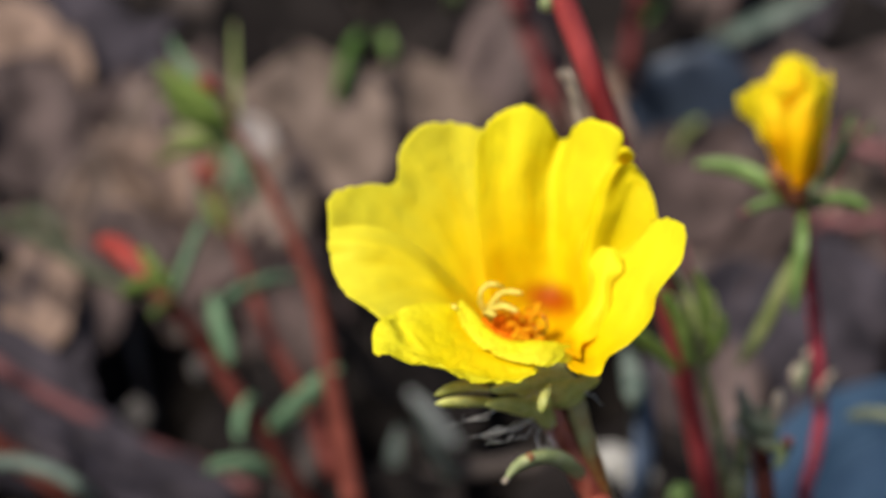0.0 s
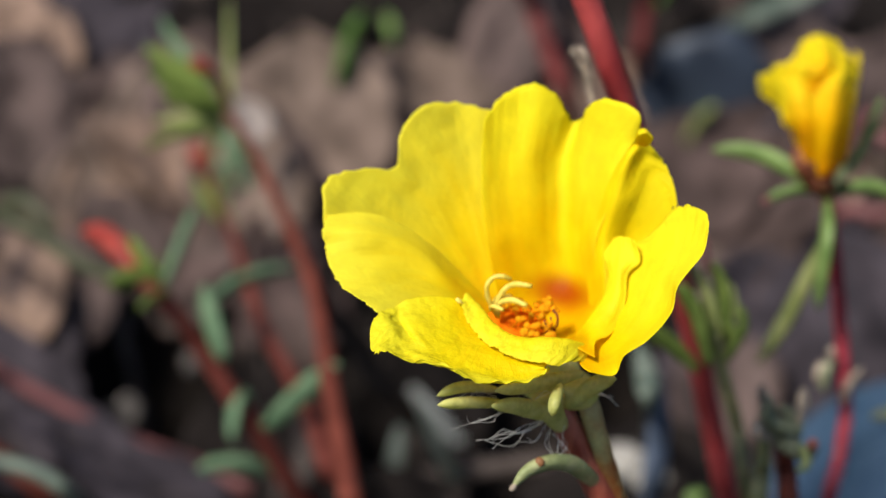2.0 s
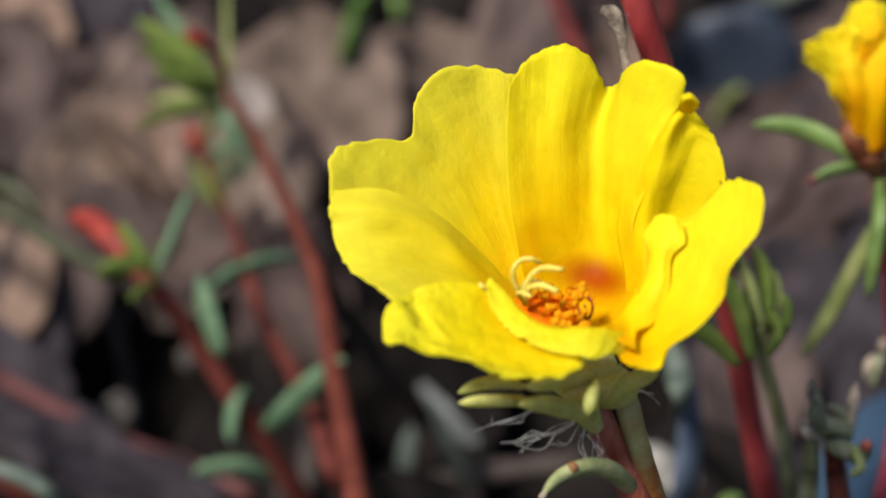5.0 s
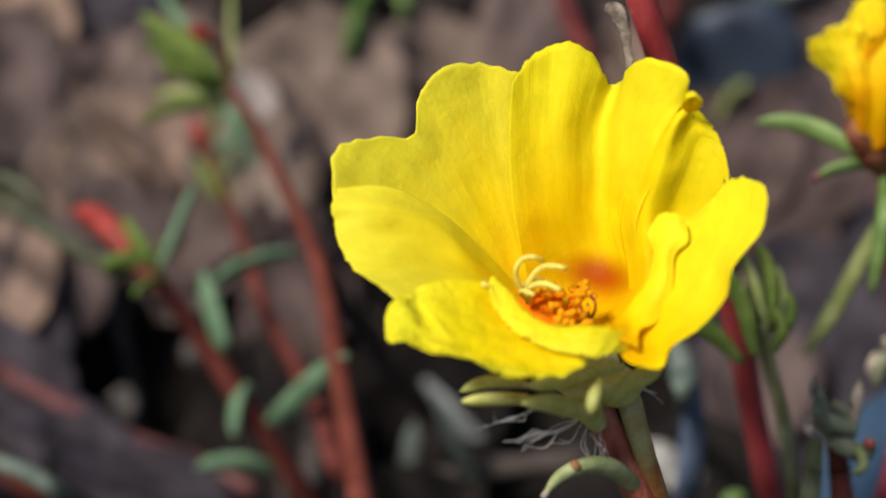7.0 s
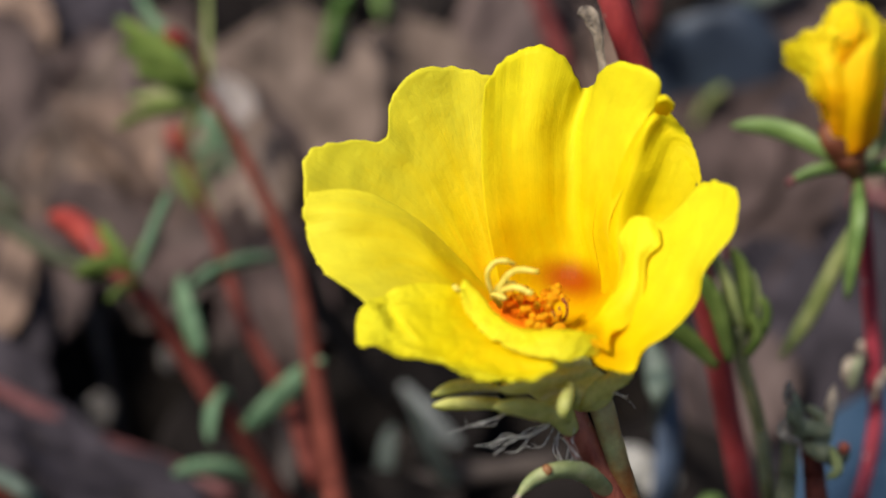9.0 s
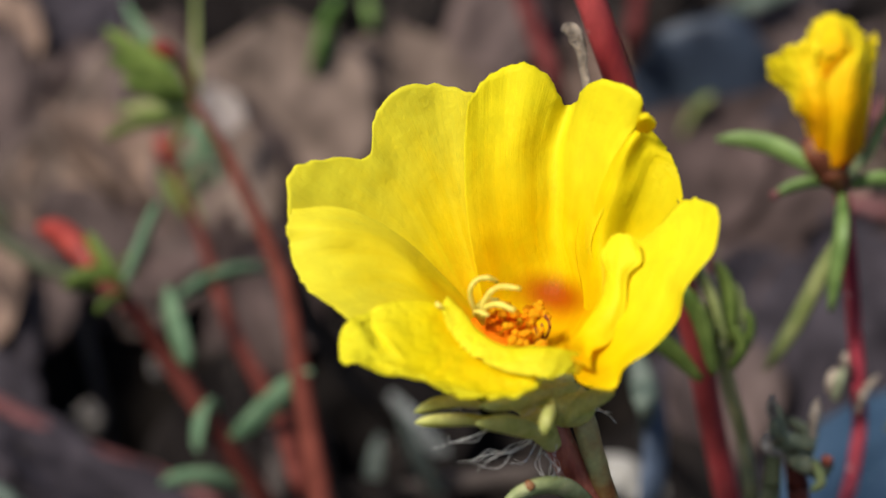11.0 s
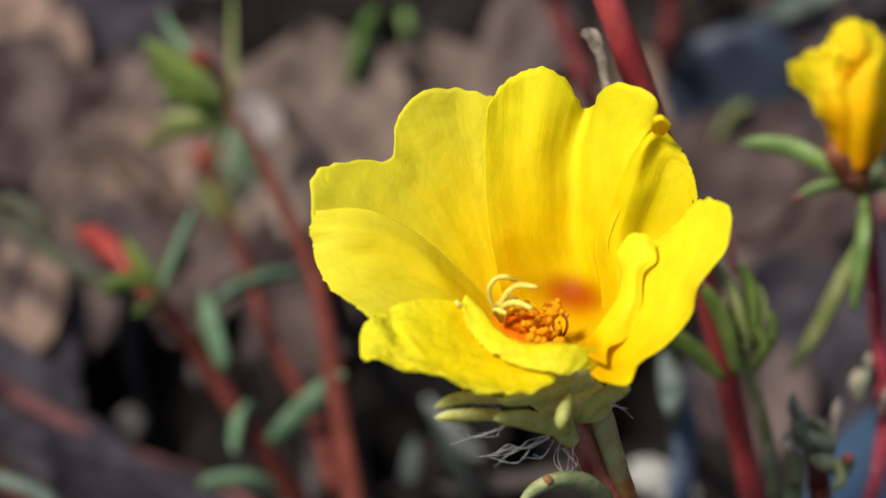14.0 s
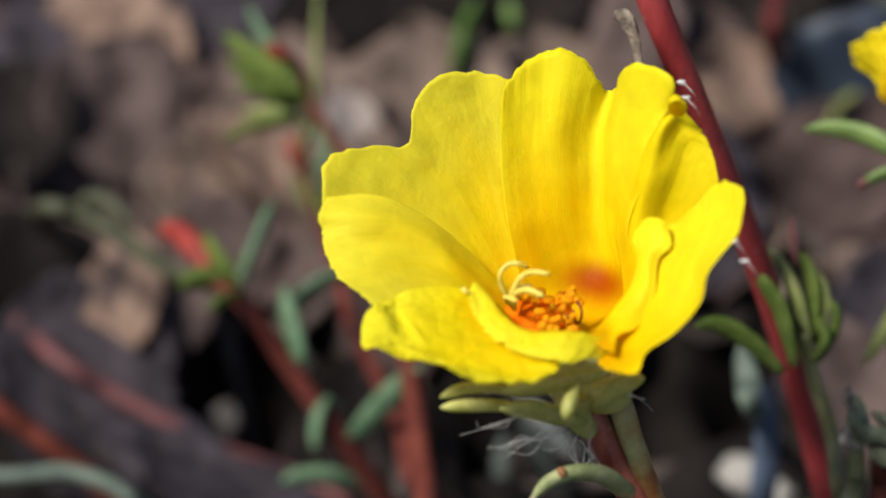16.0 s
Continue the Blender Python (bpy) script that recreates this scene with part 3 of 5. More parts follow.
# front lip, curled over the lobe below
petal([
    [(-0.09, 0.16, 14.53), (0.08, -0.04, 14.40), (0.38, -0.16, 14.34), (0.74, -0.18, 14.34), (1.07, -0.15, 14.38)],
    [(-0.25, -0.15, 14.97), (-0.10, -0.41, 14.94), (0.16, -0.68, 14.88), (0.54, -0.80, 14.87), (1.02, -0.65, 14.79)],
    [(-0.42, -0.27, 15.31), (-0.25, -0.50, 15.26), (-0.07, -0.75, 15.20), (0.23, -1.03, 15.18), (0.64, -1.12, 15.26), (0.94, -1.02, 15.15), (1.23, -0.73, 14.85), (1.46, -0.60, 14.67)],
    [(-0.48, -0.39, 15.32), (-0.34, -0.65, 15.24), (-0.11, -0.96, 15.19), (0.21, -1.21, 15.16), (0.63, -1.32, 15.21), (0.94, -1.20, 15.13), (1.23, -0.89, 14.88), (1.47, -0.76, 14.70)],
    [(-0.52, -0.45, 15.30), (-0.46, -0.63, 15.25), (-0.40, -0.78, 15.20), (-0.28, -0.93, 15.15), (-0.18, -1.07, 15.12), (-0.02, -1.22, 15.13), (0.15, -1.34, 15.11), (0.36, -1.40, 15.11), (0.58, -1.46, 15.09), (0.75, -1.44, 15.07), (0.92, -1.33, 15.05), (1.10, -1.16, 14.93), (1.26, -1.01, 14.79), (1.44, -0.90, 14.67)],
], M_petal_front, seed=8.0, across=110, along=60, fold=0.012, crumple=0.05, freq=230.0, pleat=0.03)
part("petal_curl", sheet([[(1.73, 1.34, 16.63), (1.87, 1.33, 16.60)], [(1.71, 1.23, 16.78), (1.81, 1.22, 16.83), (1.93, 1.22, 16.74)], [(1.72, 1.21, 16.90), (1.82, 1.20, 16.95), (1.94, 1.18, 16.84)], [(1.74, 1.11, 16.90), (1.83, 1.09, 16.94), (1.91, 1.12, 16.85)]], 16, 16, 0.02, 100, 1, 0.012), M_margin, flower, "golden curled petal margin")


def flower_heart():
    cup = bmesh.new()
    blob(cup, (0.65, 0.08, 13.77), 0.40, (1.1, 1.0, 0.9), 1.0, 0.1, 3)
    heart = part("receptacle", cup, M_sepal, flower, "pale green base of the flower")
    floor = bmesh.new()
    blob(floor, (0.22, 0.12, 14.53), 0.36, (1.2, 1.0, 0.6), 4.0, 0.25, 3)
    part("nectary", floor, M_nectary, heart, "orange centre of the flower")
    for arm, r in (
        ([(-0.03, -0.07, 14.80), (-0.15, -0.08, 15.09), (-0.18, -0.06, 15.29), (-0.09, 0.01, 15.38), (0.03, 0.02, 15.39), (0.13, 0.07, 15.31)], 0.030),
        ([(-0.02, -0.07, 14.80), (-0.04, -0.10, 15.06), (0.05, -0.07, 15.25), (0.19, -0.03, 15.31), (0.40, -0.11, 15.34)], 0.034),
        ([(-0.02, -0.12, 14.87), (-0.01, -0.11, 15.05), (0.14, -0.21, 15.19), (0.34, -0.32, 15.18)], 0.036),
        ([(-0.03, -0.12, 14.87), (-0.11, -0.21, 15.05), (-0.08, -0.27, 15.12), (0.04, -0.36, 15.13)], 0.030),
        ([(-0.02, -0.07, 14.80), (-0.08, 0.03, 14.95), (-0.01, 0.15, 14.98), (0.15, 0.23, 14.94)], 0.028),
    ):
        part("style", tube(arm, [r * 0.8, r, r, r, r * 1.2, r * 0.9], ring=8, steps=18, rough=0.3), M_cream, heart)
    rng = random.Random(7)
    spots = [(0.21, 0.07, 14.85), (0.25, -0.14, 14.83), (0.35, -0.25, 14.82), (0.41, -0.04, 14.82), (0.46, -0.26, 14.81), (0.52, -0.12, 14.85), (0.56, 0.01, 14.90), (0.63, 0.05, 14.95), (0.69, 0.02, 14.90), (0.60, 0.13, 14.93), (0.50, 0.11, 14.90), (0.31, -0.38, 14.78), (0.48, -0.38, 14.77), (0.67, -0.31, 14.72), (0.41, -0.38, 14.78), (0.09, 0.16, 14.83), (0.24, 0.26, 14.83), (0.34, 0.15, 14.80), (0.60, -0.18, 14.76)]
    foot = Vector((0.34, 0.14, 14.18))
    for k, s in enumerate(spots):
        tip = Vector(s)
        mid = foot.lerp(tip, 0.55) + Vector((rng.uniform(-0.15, 0.15), rng.uniform(-0.1, 0.1), 0.05))
        fil = part("filament", tube([foot + Vector((rng.uniform(-0.25, 0.25), rng.uniform(-0.1, 0.1), 0)), mid, tip], [0.012, 0.012, 0.010], ring=6, steps=8), M_anther, heart)
        g = bmesh.new()
        blob(g, tip, rng.uniform(0.048, 0.066), (rng.uniform(0.8, 1.5), 1.0, rng.uniform(0.7, 1.2)), k * 3.1, 0.4, 2)
        blob(g, tip + Vector((rng.uniform(-0.06, 0.06), 0, rng.uniform(-0.05, 0.05))), rng.uniform(0.036, 0.052), (1, 1, 1), k * 1.3, 0.5, 2)
        part("anther", g, M_anther, fil)
    for fil in ([(0.64, -0.13, 14.53), (0.74, -0.11, 14.71), (0.75, -0.11, 14.86), (0.69, -0.06, 14.94)], [(0.59, -0.14, 14.52), (0.68, -0.13, 14.68), (0.66, -0.12, 14.86)], [(0.54, -0.14, 14.52), (0.62, -0.22, 14.71), (0.58, -0.21, 14.87)]):
        part("filament", tube(fil, [0.018, 0.017, 0.013], ring=6, steps=12), M_filament, heart)


flower_heart()
part("style_scrap", tube([(-0.47, -0.49, 15.31), (-0.52, -0.50, 15.35), (-0.56, -0.48, 15.38)], [0.012, 0.035, 0.03], ring=8, steps=10, rough=0.4), M_cream, flower, "fallen cream scrap on the petal")
g = bmesh.new()
blob(g, (1.01, -0.30, 13.80), 0.30, (1.1, 0.9, 0.8), 6.0, 0.12, 3)
part("calyx", g, M_sepal, flower, "pale green calyx")
part("sepal", fleshy([(1.07, -0.57, 14.29), (0.66, -1.03, 14.52), (0.29, -1.32, 14.64), (-0.04, -1.52, 14.72)], 0.125, 0.7), M_sepal, flower, "pale green sepal")
part("sepal", fleshy([(0.96, -0.57, 13.75), (1.12, -0.70, 14.10), (1.30, -0.75, 14.29), (1.50, -0.83, 14.43)], 0.115, 0.6), M_sepal, flower, "pale green sepal")
part("calyx_cone", tube([(0.84, -0.56, 13.42), (0.75, -0.61, 13.61), (0.67, -0.62, 13.78), (0.65, -0.59, 13.92)], [0.11, 0.15, 0.20, 0.22], ring=14, steps=20, rough=0.08), M_sepal, flower, "pale green tapering calyx")
part("leaf", fleshy([(-0.02, -0.88, 14.24), (-0.31, -1.02, 14.39), (-0.56, -1.19, 14.48), (-0.77, -1.34, 14.48)], 0.088, 0.75), M_sepal, flower, "pale green fleshy leaf")
part("leaf", fleshy([(0.17, -0.94, 14.05), (-0.22, -1.17, 14.25), (-0.52, -1.33, 14.36), (-0.76, -1.44, 14.41)], 0.09, 0.75), M_sepal, flower, "pale green fleshy leaf")
part("leaf", fleshy([(0.80, -0.74, 13.69), (0.49, -1.05, 14.04), (0.21, -1.33, 14.34), (-0.08, -1.51, 14.47)], 0.125, 0.75), M_sepal, flower, "pale green fleshy leaf")
part("leaf", fleshy([(0.78, -1.14, 14.53), (0.73, -1.46, 14.63), (0.69, -1.66, 14.62), (0.67, -1.71, 14.49)], 0.095, 0.8), M_sepal, flower, "pale green fleshy leaf")
part("leaf", fleshy([(1.40, -0.54, 12.35), (1.25, -0.70, 12.66), (0.99, -0.91, 13.06), (0.70, -1.10, 13.24), (0.40, -1.29, 13.24), (0.20, -1.46, 13.08)], 0.13, 0.7), M_leaf_pale, flower, "pale green fleshy leaf with a rusty spot")
part("leaf_tip", fleshy([(0.26, -1.41, 13.13), (0.22, -1.45, 13.09), (0.18, -1.46, 13.05)], 0.06, 0.7), M_dry, flower, "whitish dry leaf tip")
part("leaf_spot", fleshy([(0.51, -1.20, 13.33), (0.55, -1.23, 13.33), (0.59, -1.25, 13.29)], 0.085, 0.7), M_rust, flower, "rusty brown spot")
part("stem", tube([(0.79, -0.31, 13.70), (0.89, -0.42, 13.41), (1.12, -0.48, 12.90), (1.50, -0.49, 12.09), (2.06, -0.18, 10.59), (3.56, 9.80, -0.40)], [0.17, 0.18, 0.195, 0.205, 0.23, 0.25], ring=14, steps=60, rough=0.08), M_stem_hairy, flower, "brownish red hairy stem")
part("side_stem", tube([(1.11, -0.17, 13.80), (1.23, -0.36, 13.51), (1.39, -0.47, 12.98), (1.59, -0.50, 12.40), (1.77, -0.41, 11.80), (2.11, 0.01, 10.48)], [0.13, 0.15, 0.145, 0.12, 0.10, 0.095], ring=12, steps=34, rough=0.12), M_stem_rusty, flower, "olive green side stem with rusty patches")


def build_hairs():
    rng = random.Random(5)
    bm = bmesh.new()
    paths = [
        [(0.66, -0.67, 13.62), (0.39, -0.97, 13.71), (0.17, -1.16, 13.72), (-0.06, -1.33, 13.65)],
        [(0.62, -0.68, 13.60), (0.36, -1.00, 13.68), (0.10, -1.16, 13.72), (-0.19, -1.23, 13.81)],
        [(0.57, -0.78, 13.63), (0.32, -1.02, 13.65), (0.10, -1.10, 13.72), (-0.04, -1.10, 13.73)],
        [(0.09, -1.00, 14.04), (-0.09, -1.14, 14.02), (-0.30, -1.24, 13.97), (-0.50, -1.31, 13.97)],
        [(0.17, -1.00, 14.04), (-0.01, -1.12, 14.04), (-0.12, -1.23, 13.98), (-0.21, -1.26, 13.94)],
        [(1.14, -0.38, 13.85), (1.28, -0.46, 13.90), (1.43, -0.55, 13.85), (1.52, -0.62, 13.75)],
        [(1.16, -0.36, 13.88), (1.32, -0.45, 13.91), (1.51, -0.53, 13.88)],
        [(0.02, -0.89, 14.21), (-0.17, -1.00, 14.33), (-0.35, -1.05, 14.34), (-0.51, -1.10, 14.28)],
        [(-0.02, -0.93, 14.15), (-0.24, -1.07, 14.31), (-0.39, -1.13, 14.33)],
        [(0.70, -0.66, 13.45), (0.69, -0.92, 13.42), (0.74, -1.03, 13.34), (0.81, -0.94, 13.39), (0.79, -0.79, 13.43)],
        [(0.74, -0.70, 13.39), (0.85, -0.94, 13.39), (0.90, -1.00, 13.30)],
        [(0.62, -0.71, 13.55), (0.47, -0.97, 13.54), (0.33, -1.08, 13.56)],
        [(0.88, -0.65, 13.54), (0.90, -0.90, 13.45), (0.95, -0.92, 13.24)],
        [(0.48, -1.16, 14.33), (0.58, -1.35, 14.58), (0.68, -1.41, 14.67)],
    ]
    for k, p in enumerate(paths):
        for n in range(2):
            q = [Vector(v) + Vector((rng.uniform(-0.12, 0.12), rng.uniform(-0.1, 0.1), rng.uniform(-0.14, 0.14))) * (0.3 + i) * rng.uniform(0.15, 0.42) for i, v in enumerate(p)]
            add_tube(bm, q, [0.004, 0.0034, 0.002], ring=5, steps=16)
    h = part("hairs", bm, M_hair, flower, "fine white hairs")
    h["kind"] = "stuff"


build_hairs()


# ---- tall red stem behind the flower ----
tall = thing("moss_rose_shoot", (5.84, 10.95, -0.00), "tall bare red moss rose stem with a withered wisp", "stem")
part("stem", tube([(0.40, 5.04, 18.91), (0.83, 5.03, 17.70), (1.18, 4.99, 16.85), (1.66, 4.93, 15.57), (2.34, 5.23, 13.49), (3.13, 5.82, 10.77), (3.76, 6.39, 8.07), (4.33, 6.77, 5.81), (5.91, 11.39, -0.40)], [0.195, 0.20, 0.205, 0.205, 0.205, 0.205, 0.205, 0.21, 0.24], ring=14, steps=70, rough=0.06), M_stem_red, tall)
knob = bmesh.new()
blob(knob, (0.76, 4.95, 17.29), 0.15, (0.8, 0.7, 1.2), 5.0, 0.3, 3)
part("node", knob, M_leaf_pale, tall, "pale yellow green swollen node")
part("withered_wisp", tube([(1.34, 4.11, 15.12), (1.27, 4.15, 15.58), (1.23, 4.24, 15.91), (1.15, 4.30, 16.20), (1.05, 4.38, 16.32), (0.93, 4.39, 16.35)], [0.03, 0.05, 0.06, 0.085, 0.125, 0.135, 0.06], ring=10, steps=44, rough=0.9, flat=0.5), M_wisp, tall, "withered beige husk")

for k, place in enumerate(((1.81, 4.40, 15.35), (1.85, 4.48, 15.07), (2.68, 4.65, 12.37), (2.51, 4.63, 12.73))):
    flake = bmesh.new()
    blob(flake, place, 0.05, (1.3, 0.6, 0.7), k * 2.3, 0.9, 2)
    add_tube(flake, [Vector(place), Vector(place) + Vector((0.12, -0.05, -0.1)), Vector(place) + Vector((0.2, 0.02, -0.3))], [0.01, 0.008, 0.003], ring=5, steps=8)
    part("web_flake", flake, M_hair, tall, "scrap of white web")

# ---- shoot of small leaves beside the tall stem ----
side = thing("leafy_shoot", (5.71, 10.95, 0.00), "olive shoot with a cluster of small fleshy leaves", "shoot")
part("stem", tube([(3.56, 5.35, 10.65), (3.74, 5.25, 9.90), (4.02, 5.05, 9.01), (4.27, 4.67, 7.65), (5.78, 11.39, -0.40)], [0.08, 0.115, 0.11, 0.11, 0.13], ring=10, steps=30), M_stem_green, side)
for path, r, mat in (
    ([(3.42, 4.82, 10.43), (3.24, 5.21, 11.05), (3.05, 5.39, 11.37), (2.83, 5.52, 11.62)], 0.18, M_leaf_wild),
    ([(3.26, 4.92, 10.25), (2.80, 5.11, 10.65), (2.35, 5.20, 10.89), (1.98, 5.14, 10.89)], 0.18, M_leaf_wild),
    ([(3.65, 5.44, 10.39), (3.44, 5.78, 10.96), (3.22, 6.01, 11.35), (3.04, 6.15, 11.61)], 0.18, M_leaf_olive),
    ([(3.69, 5.59, 10.33), (3.72, 5.94, 10.85), (3.64, 6.16, 11.21), (3.50, 6.30, 11.46)], 0.19, M_leaf_wild),
    ([(3.75, 5.69, 10.21), (3.87, 6.01, 10.65), (3.84, 6.19, 10.93), (3.73, 6.30, 11.13)], 0.18, M_leaf_olive),
    ([(3.81, 5.48, 10.05), (4.02, 5.74, 10.39), (4.05, 5.90, 10.63), (3.95, 6.01, 10.82)], 0.18, M_leaf_wild),
    ([(3.62, 5.70, 9.88), (3.57, 5.98, 10.31), (3.40, 6.14, 10.60), (3.27, 6.31, 10.89)], 0.20, M_leaf_wild),
    ([(3.72, 5.22, 10.24), (3.89, 5.43, 10.50), (3.77, 5.60, 10.79)], 0.21, M_leaf_wild),
):
    part("leaf", fleshy(path, r, 0.45), mat, side)
part("dry_husk", fleshy([(3.14, 5.82, 11.45), (3.21, 5.67, 11.21), (3.31, 5.53, 10.98)], 0.11, 0.4), M_dry, side, "pale dry husk")
part("dry_husk", fleshy([(3.45, 6.39, 11.15), (3.41, 6.60, 11.47), (3.38, 6.78, 11.75)], 0.10, 0.5), M_stem_pink, side, "pinkish dry husk")

# ---- second flower, half closed, on its own stem ----
bud = thing("moss_rose_bud", (7.07, 10.80, -0.00), "half closed golden moss rose on a slim red stem", "flower")
part("stem", tube([(5.49, 7.59, 11.99), (5.64, 7.19, 11.21), (5.89, 7.10, 9.80), (6.02, 6.89, 8.94), (6.10, 6.60, 8.13), (6.02, 6.21, 7.38), (5.85, 5.83, 6.62), (7.16, 11.24, -0.40)], [0.115, 0.12, 0.12, 0.13, 0.12, 0.125, 0.13, 0.16], ring=12, steps=60, rough=0.12), M_stem_crimson, bud)
for path, r in (([(5.63, 6.41, 8.78), (5.55, 6.47, 9.05), (5.63, 6.63, 9.28)], 0.12), ([(5.98, 6.39, 8.55), (6.06, 6.49, 8.88), (6.32, 6.74, 9.06)], 0.08), ([(5.81, 6.64, 9.12), (5.73, 6.66, 9.33), (5.75, 6.76, 9.47)], 0.07)):
    part("dry_husk", fleshy(path, r, 0.6), M_dry, bud, "withered beige leaf stub")
for rows, seed, crumple in (
    ([
    [(5.11, 7.88, 12.18), (5.46, 7.94, 12.08), (5.77, 7.98, 12.30)],
    [(4.80, 8.42, 13.18), (5.41, 8.78, 12.98), (5.89, 8.41, 13.31)],
    [(4.85, 8.82, 13.87), (5.03, 8.99, 14.12), (5.29, 9.03, 14.26), (5.53, 9.03, 14.15), (5.68, 8.90, 14.04), (5.78, 8.73, 13.97), (5.92, 8.71, 14.08), (5.96, 8.49, 13.97)],
], 11, 0.07),
    ([
    [(5.11, 7.35, 12.48), (5.41, 7.25, 12.58), (5.74, 7.68, 12.58)],
    [(5.06, 7.37, 13.41), (5.37, 7.23, 13.53), (5.77, 7.70, 13.23)],
    [(5.08, 7.67, 14.03), (5.42, 7.58, 14.14), (5.83, 8.04, 13.74)],
    [(5.08, 8.13, 14.17), (5.26, 8.00, 14.42), (5.47, 8.06, 14.24), (5.61, 8.18, 14.33), (5.80, 8.35, 14.12), (5.95, 8.49, 13.96)],
], 12, 0.045),
    ([
    [(4.97, 7.69, 12.81), (5.02, 7.34, 12.65), (5.32, 7.41, 12.47)],
    [(4.86, 7.64, 13.11), (4.92, 7.29, 13.38), (5.25, 7.31, 13.24)],
    [(4.65, 7.75, 13.26), (4.80, 7.44, 13.79), (5.20, 7.53, 13.70)],
    [(4.59, 7.96, 13.40), (4.72, 7.70, 14.00), (5.15, 7.79, 14.02)],
    [(4.28, 8.22, 13.54), (4.24, 8.15, 13.88), (4.41, 7.98, 14.16), (4.61, 7.93, 14.34), (4.83, 7.96, 14.46), (4.94, 7.78, 14.38), (5.06, 7.65, 14.32), (5.24, 7.75, 14.32)],
], 13, 0.1),
    ([
    [(4.98, 7.57, 13.87), (5.35, 7.61, 13.96)],
    [(4.92, 7.81, 14.26), (5.23, 7.77, 14.40), (5.53, 7.86, 14.20)],
    [(4.95, 8.58, 14.31), (5.04, 8.55, 14.45), (5.19, 8.49, 14.53), (5.35, 8.39, 14.46), (5.50, 8.39, 14.36), (5.64, 8.34, 14.20)],
], 14, 0.1),
):
    part("petal", sheet(rows, 66, 46, crumple, 190, seed, 0.015, 0.05, 0.20, 0.05), M_bud_petal, bud)
part("calyx", tube([(5.50, 7.61, 11.95), (5.41, 7.58, 12.17), (5.29, 7.55, 12.41), (5.23, 7.58, 12.64)], [0.12, 0.24, 0.30, 0.16], ring=14, steps=26, rough=0.1), M_calyx, bud, "reddish green calyx")
part("sepal", fleshy([(5.42, 7.49, 12.13), (5.17, 7.37, 12.49), (4.99, 7.38, 12.74), (4.84, 7.60, 12.89)], 0.19, 0.5), M_calyx, bud, "reddish brown sepal")
part("sepal", fleshy([(5.53, 7.54, 12.11), (5.62, 7.47, 12.44), (5.71, 7.67, 12.63)], 0.15, 0.5), M_leaf_pale, bud, "yellow green sepal")
for path, r, mat in (
    ([(5.36, 7.70, 12.09), (4.96, 7.91, 12.24), (4.55, 8.16, 12.35), (4.08, 8.30, 12.40), (3.59, 8.33, 12.38)], 0.17, M_leaf),
    ([(5.27, 7.57, 12.08), (4.96, 7.44, 12.18), (4.68, 7.39, 12.12), (4.40, 7.30, 11.99)], 0.125, M_leaf),
    ([(5.53, 7.68, 11.94), (5.97, 7.68, 12.11), (6.37, 7.67, 12.09), (6.71, 7.57, 11.93)], 0.15, M_leaf),
    ([(5.90, 8.14, 12.04), (6.14, 8.59, 12.31), (6.36, 8.96, 12.68), (6.54, 9.28, 12.94)], 0.14, M_leaf),
    ([(5.91, 8.41, 12.04), (6.32, 9.06, 12.23), (7.09, 9.78, 12.50)], 0.11, M_leaf_olive),
    ([(5.49, 7.55, 11.95), (5.42, 6.77, 11.75), (5.37, 6.53, 11.19), (5.34, 6.43, 10.46)], 0.19, M_leaf),
    ([(5.50, 7.26, 11.31), (5.28, 7.27, 10.55), (5.02, 7.46, 9.47), (4.62, 7.47, 8.52)], 0.2, M_leaf_olive),
):
    part("leaf", fleshy(path, r, 0.55), mat, bud)
part("leaf_tip", fleshy([(4.51, 7.32, 12.06), (4.44, 7.30, 12.02), (4.37, 7.27, 11.98)], 0.10, 0.6), M_stem_pink, bud, "reddish leaf tip")

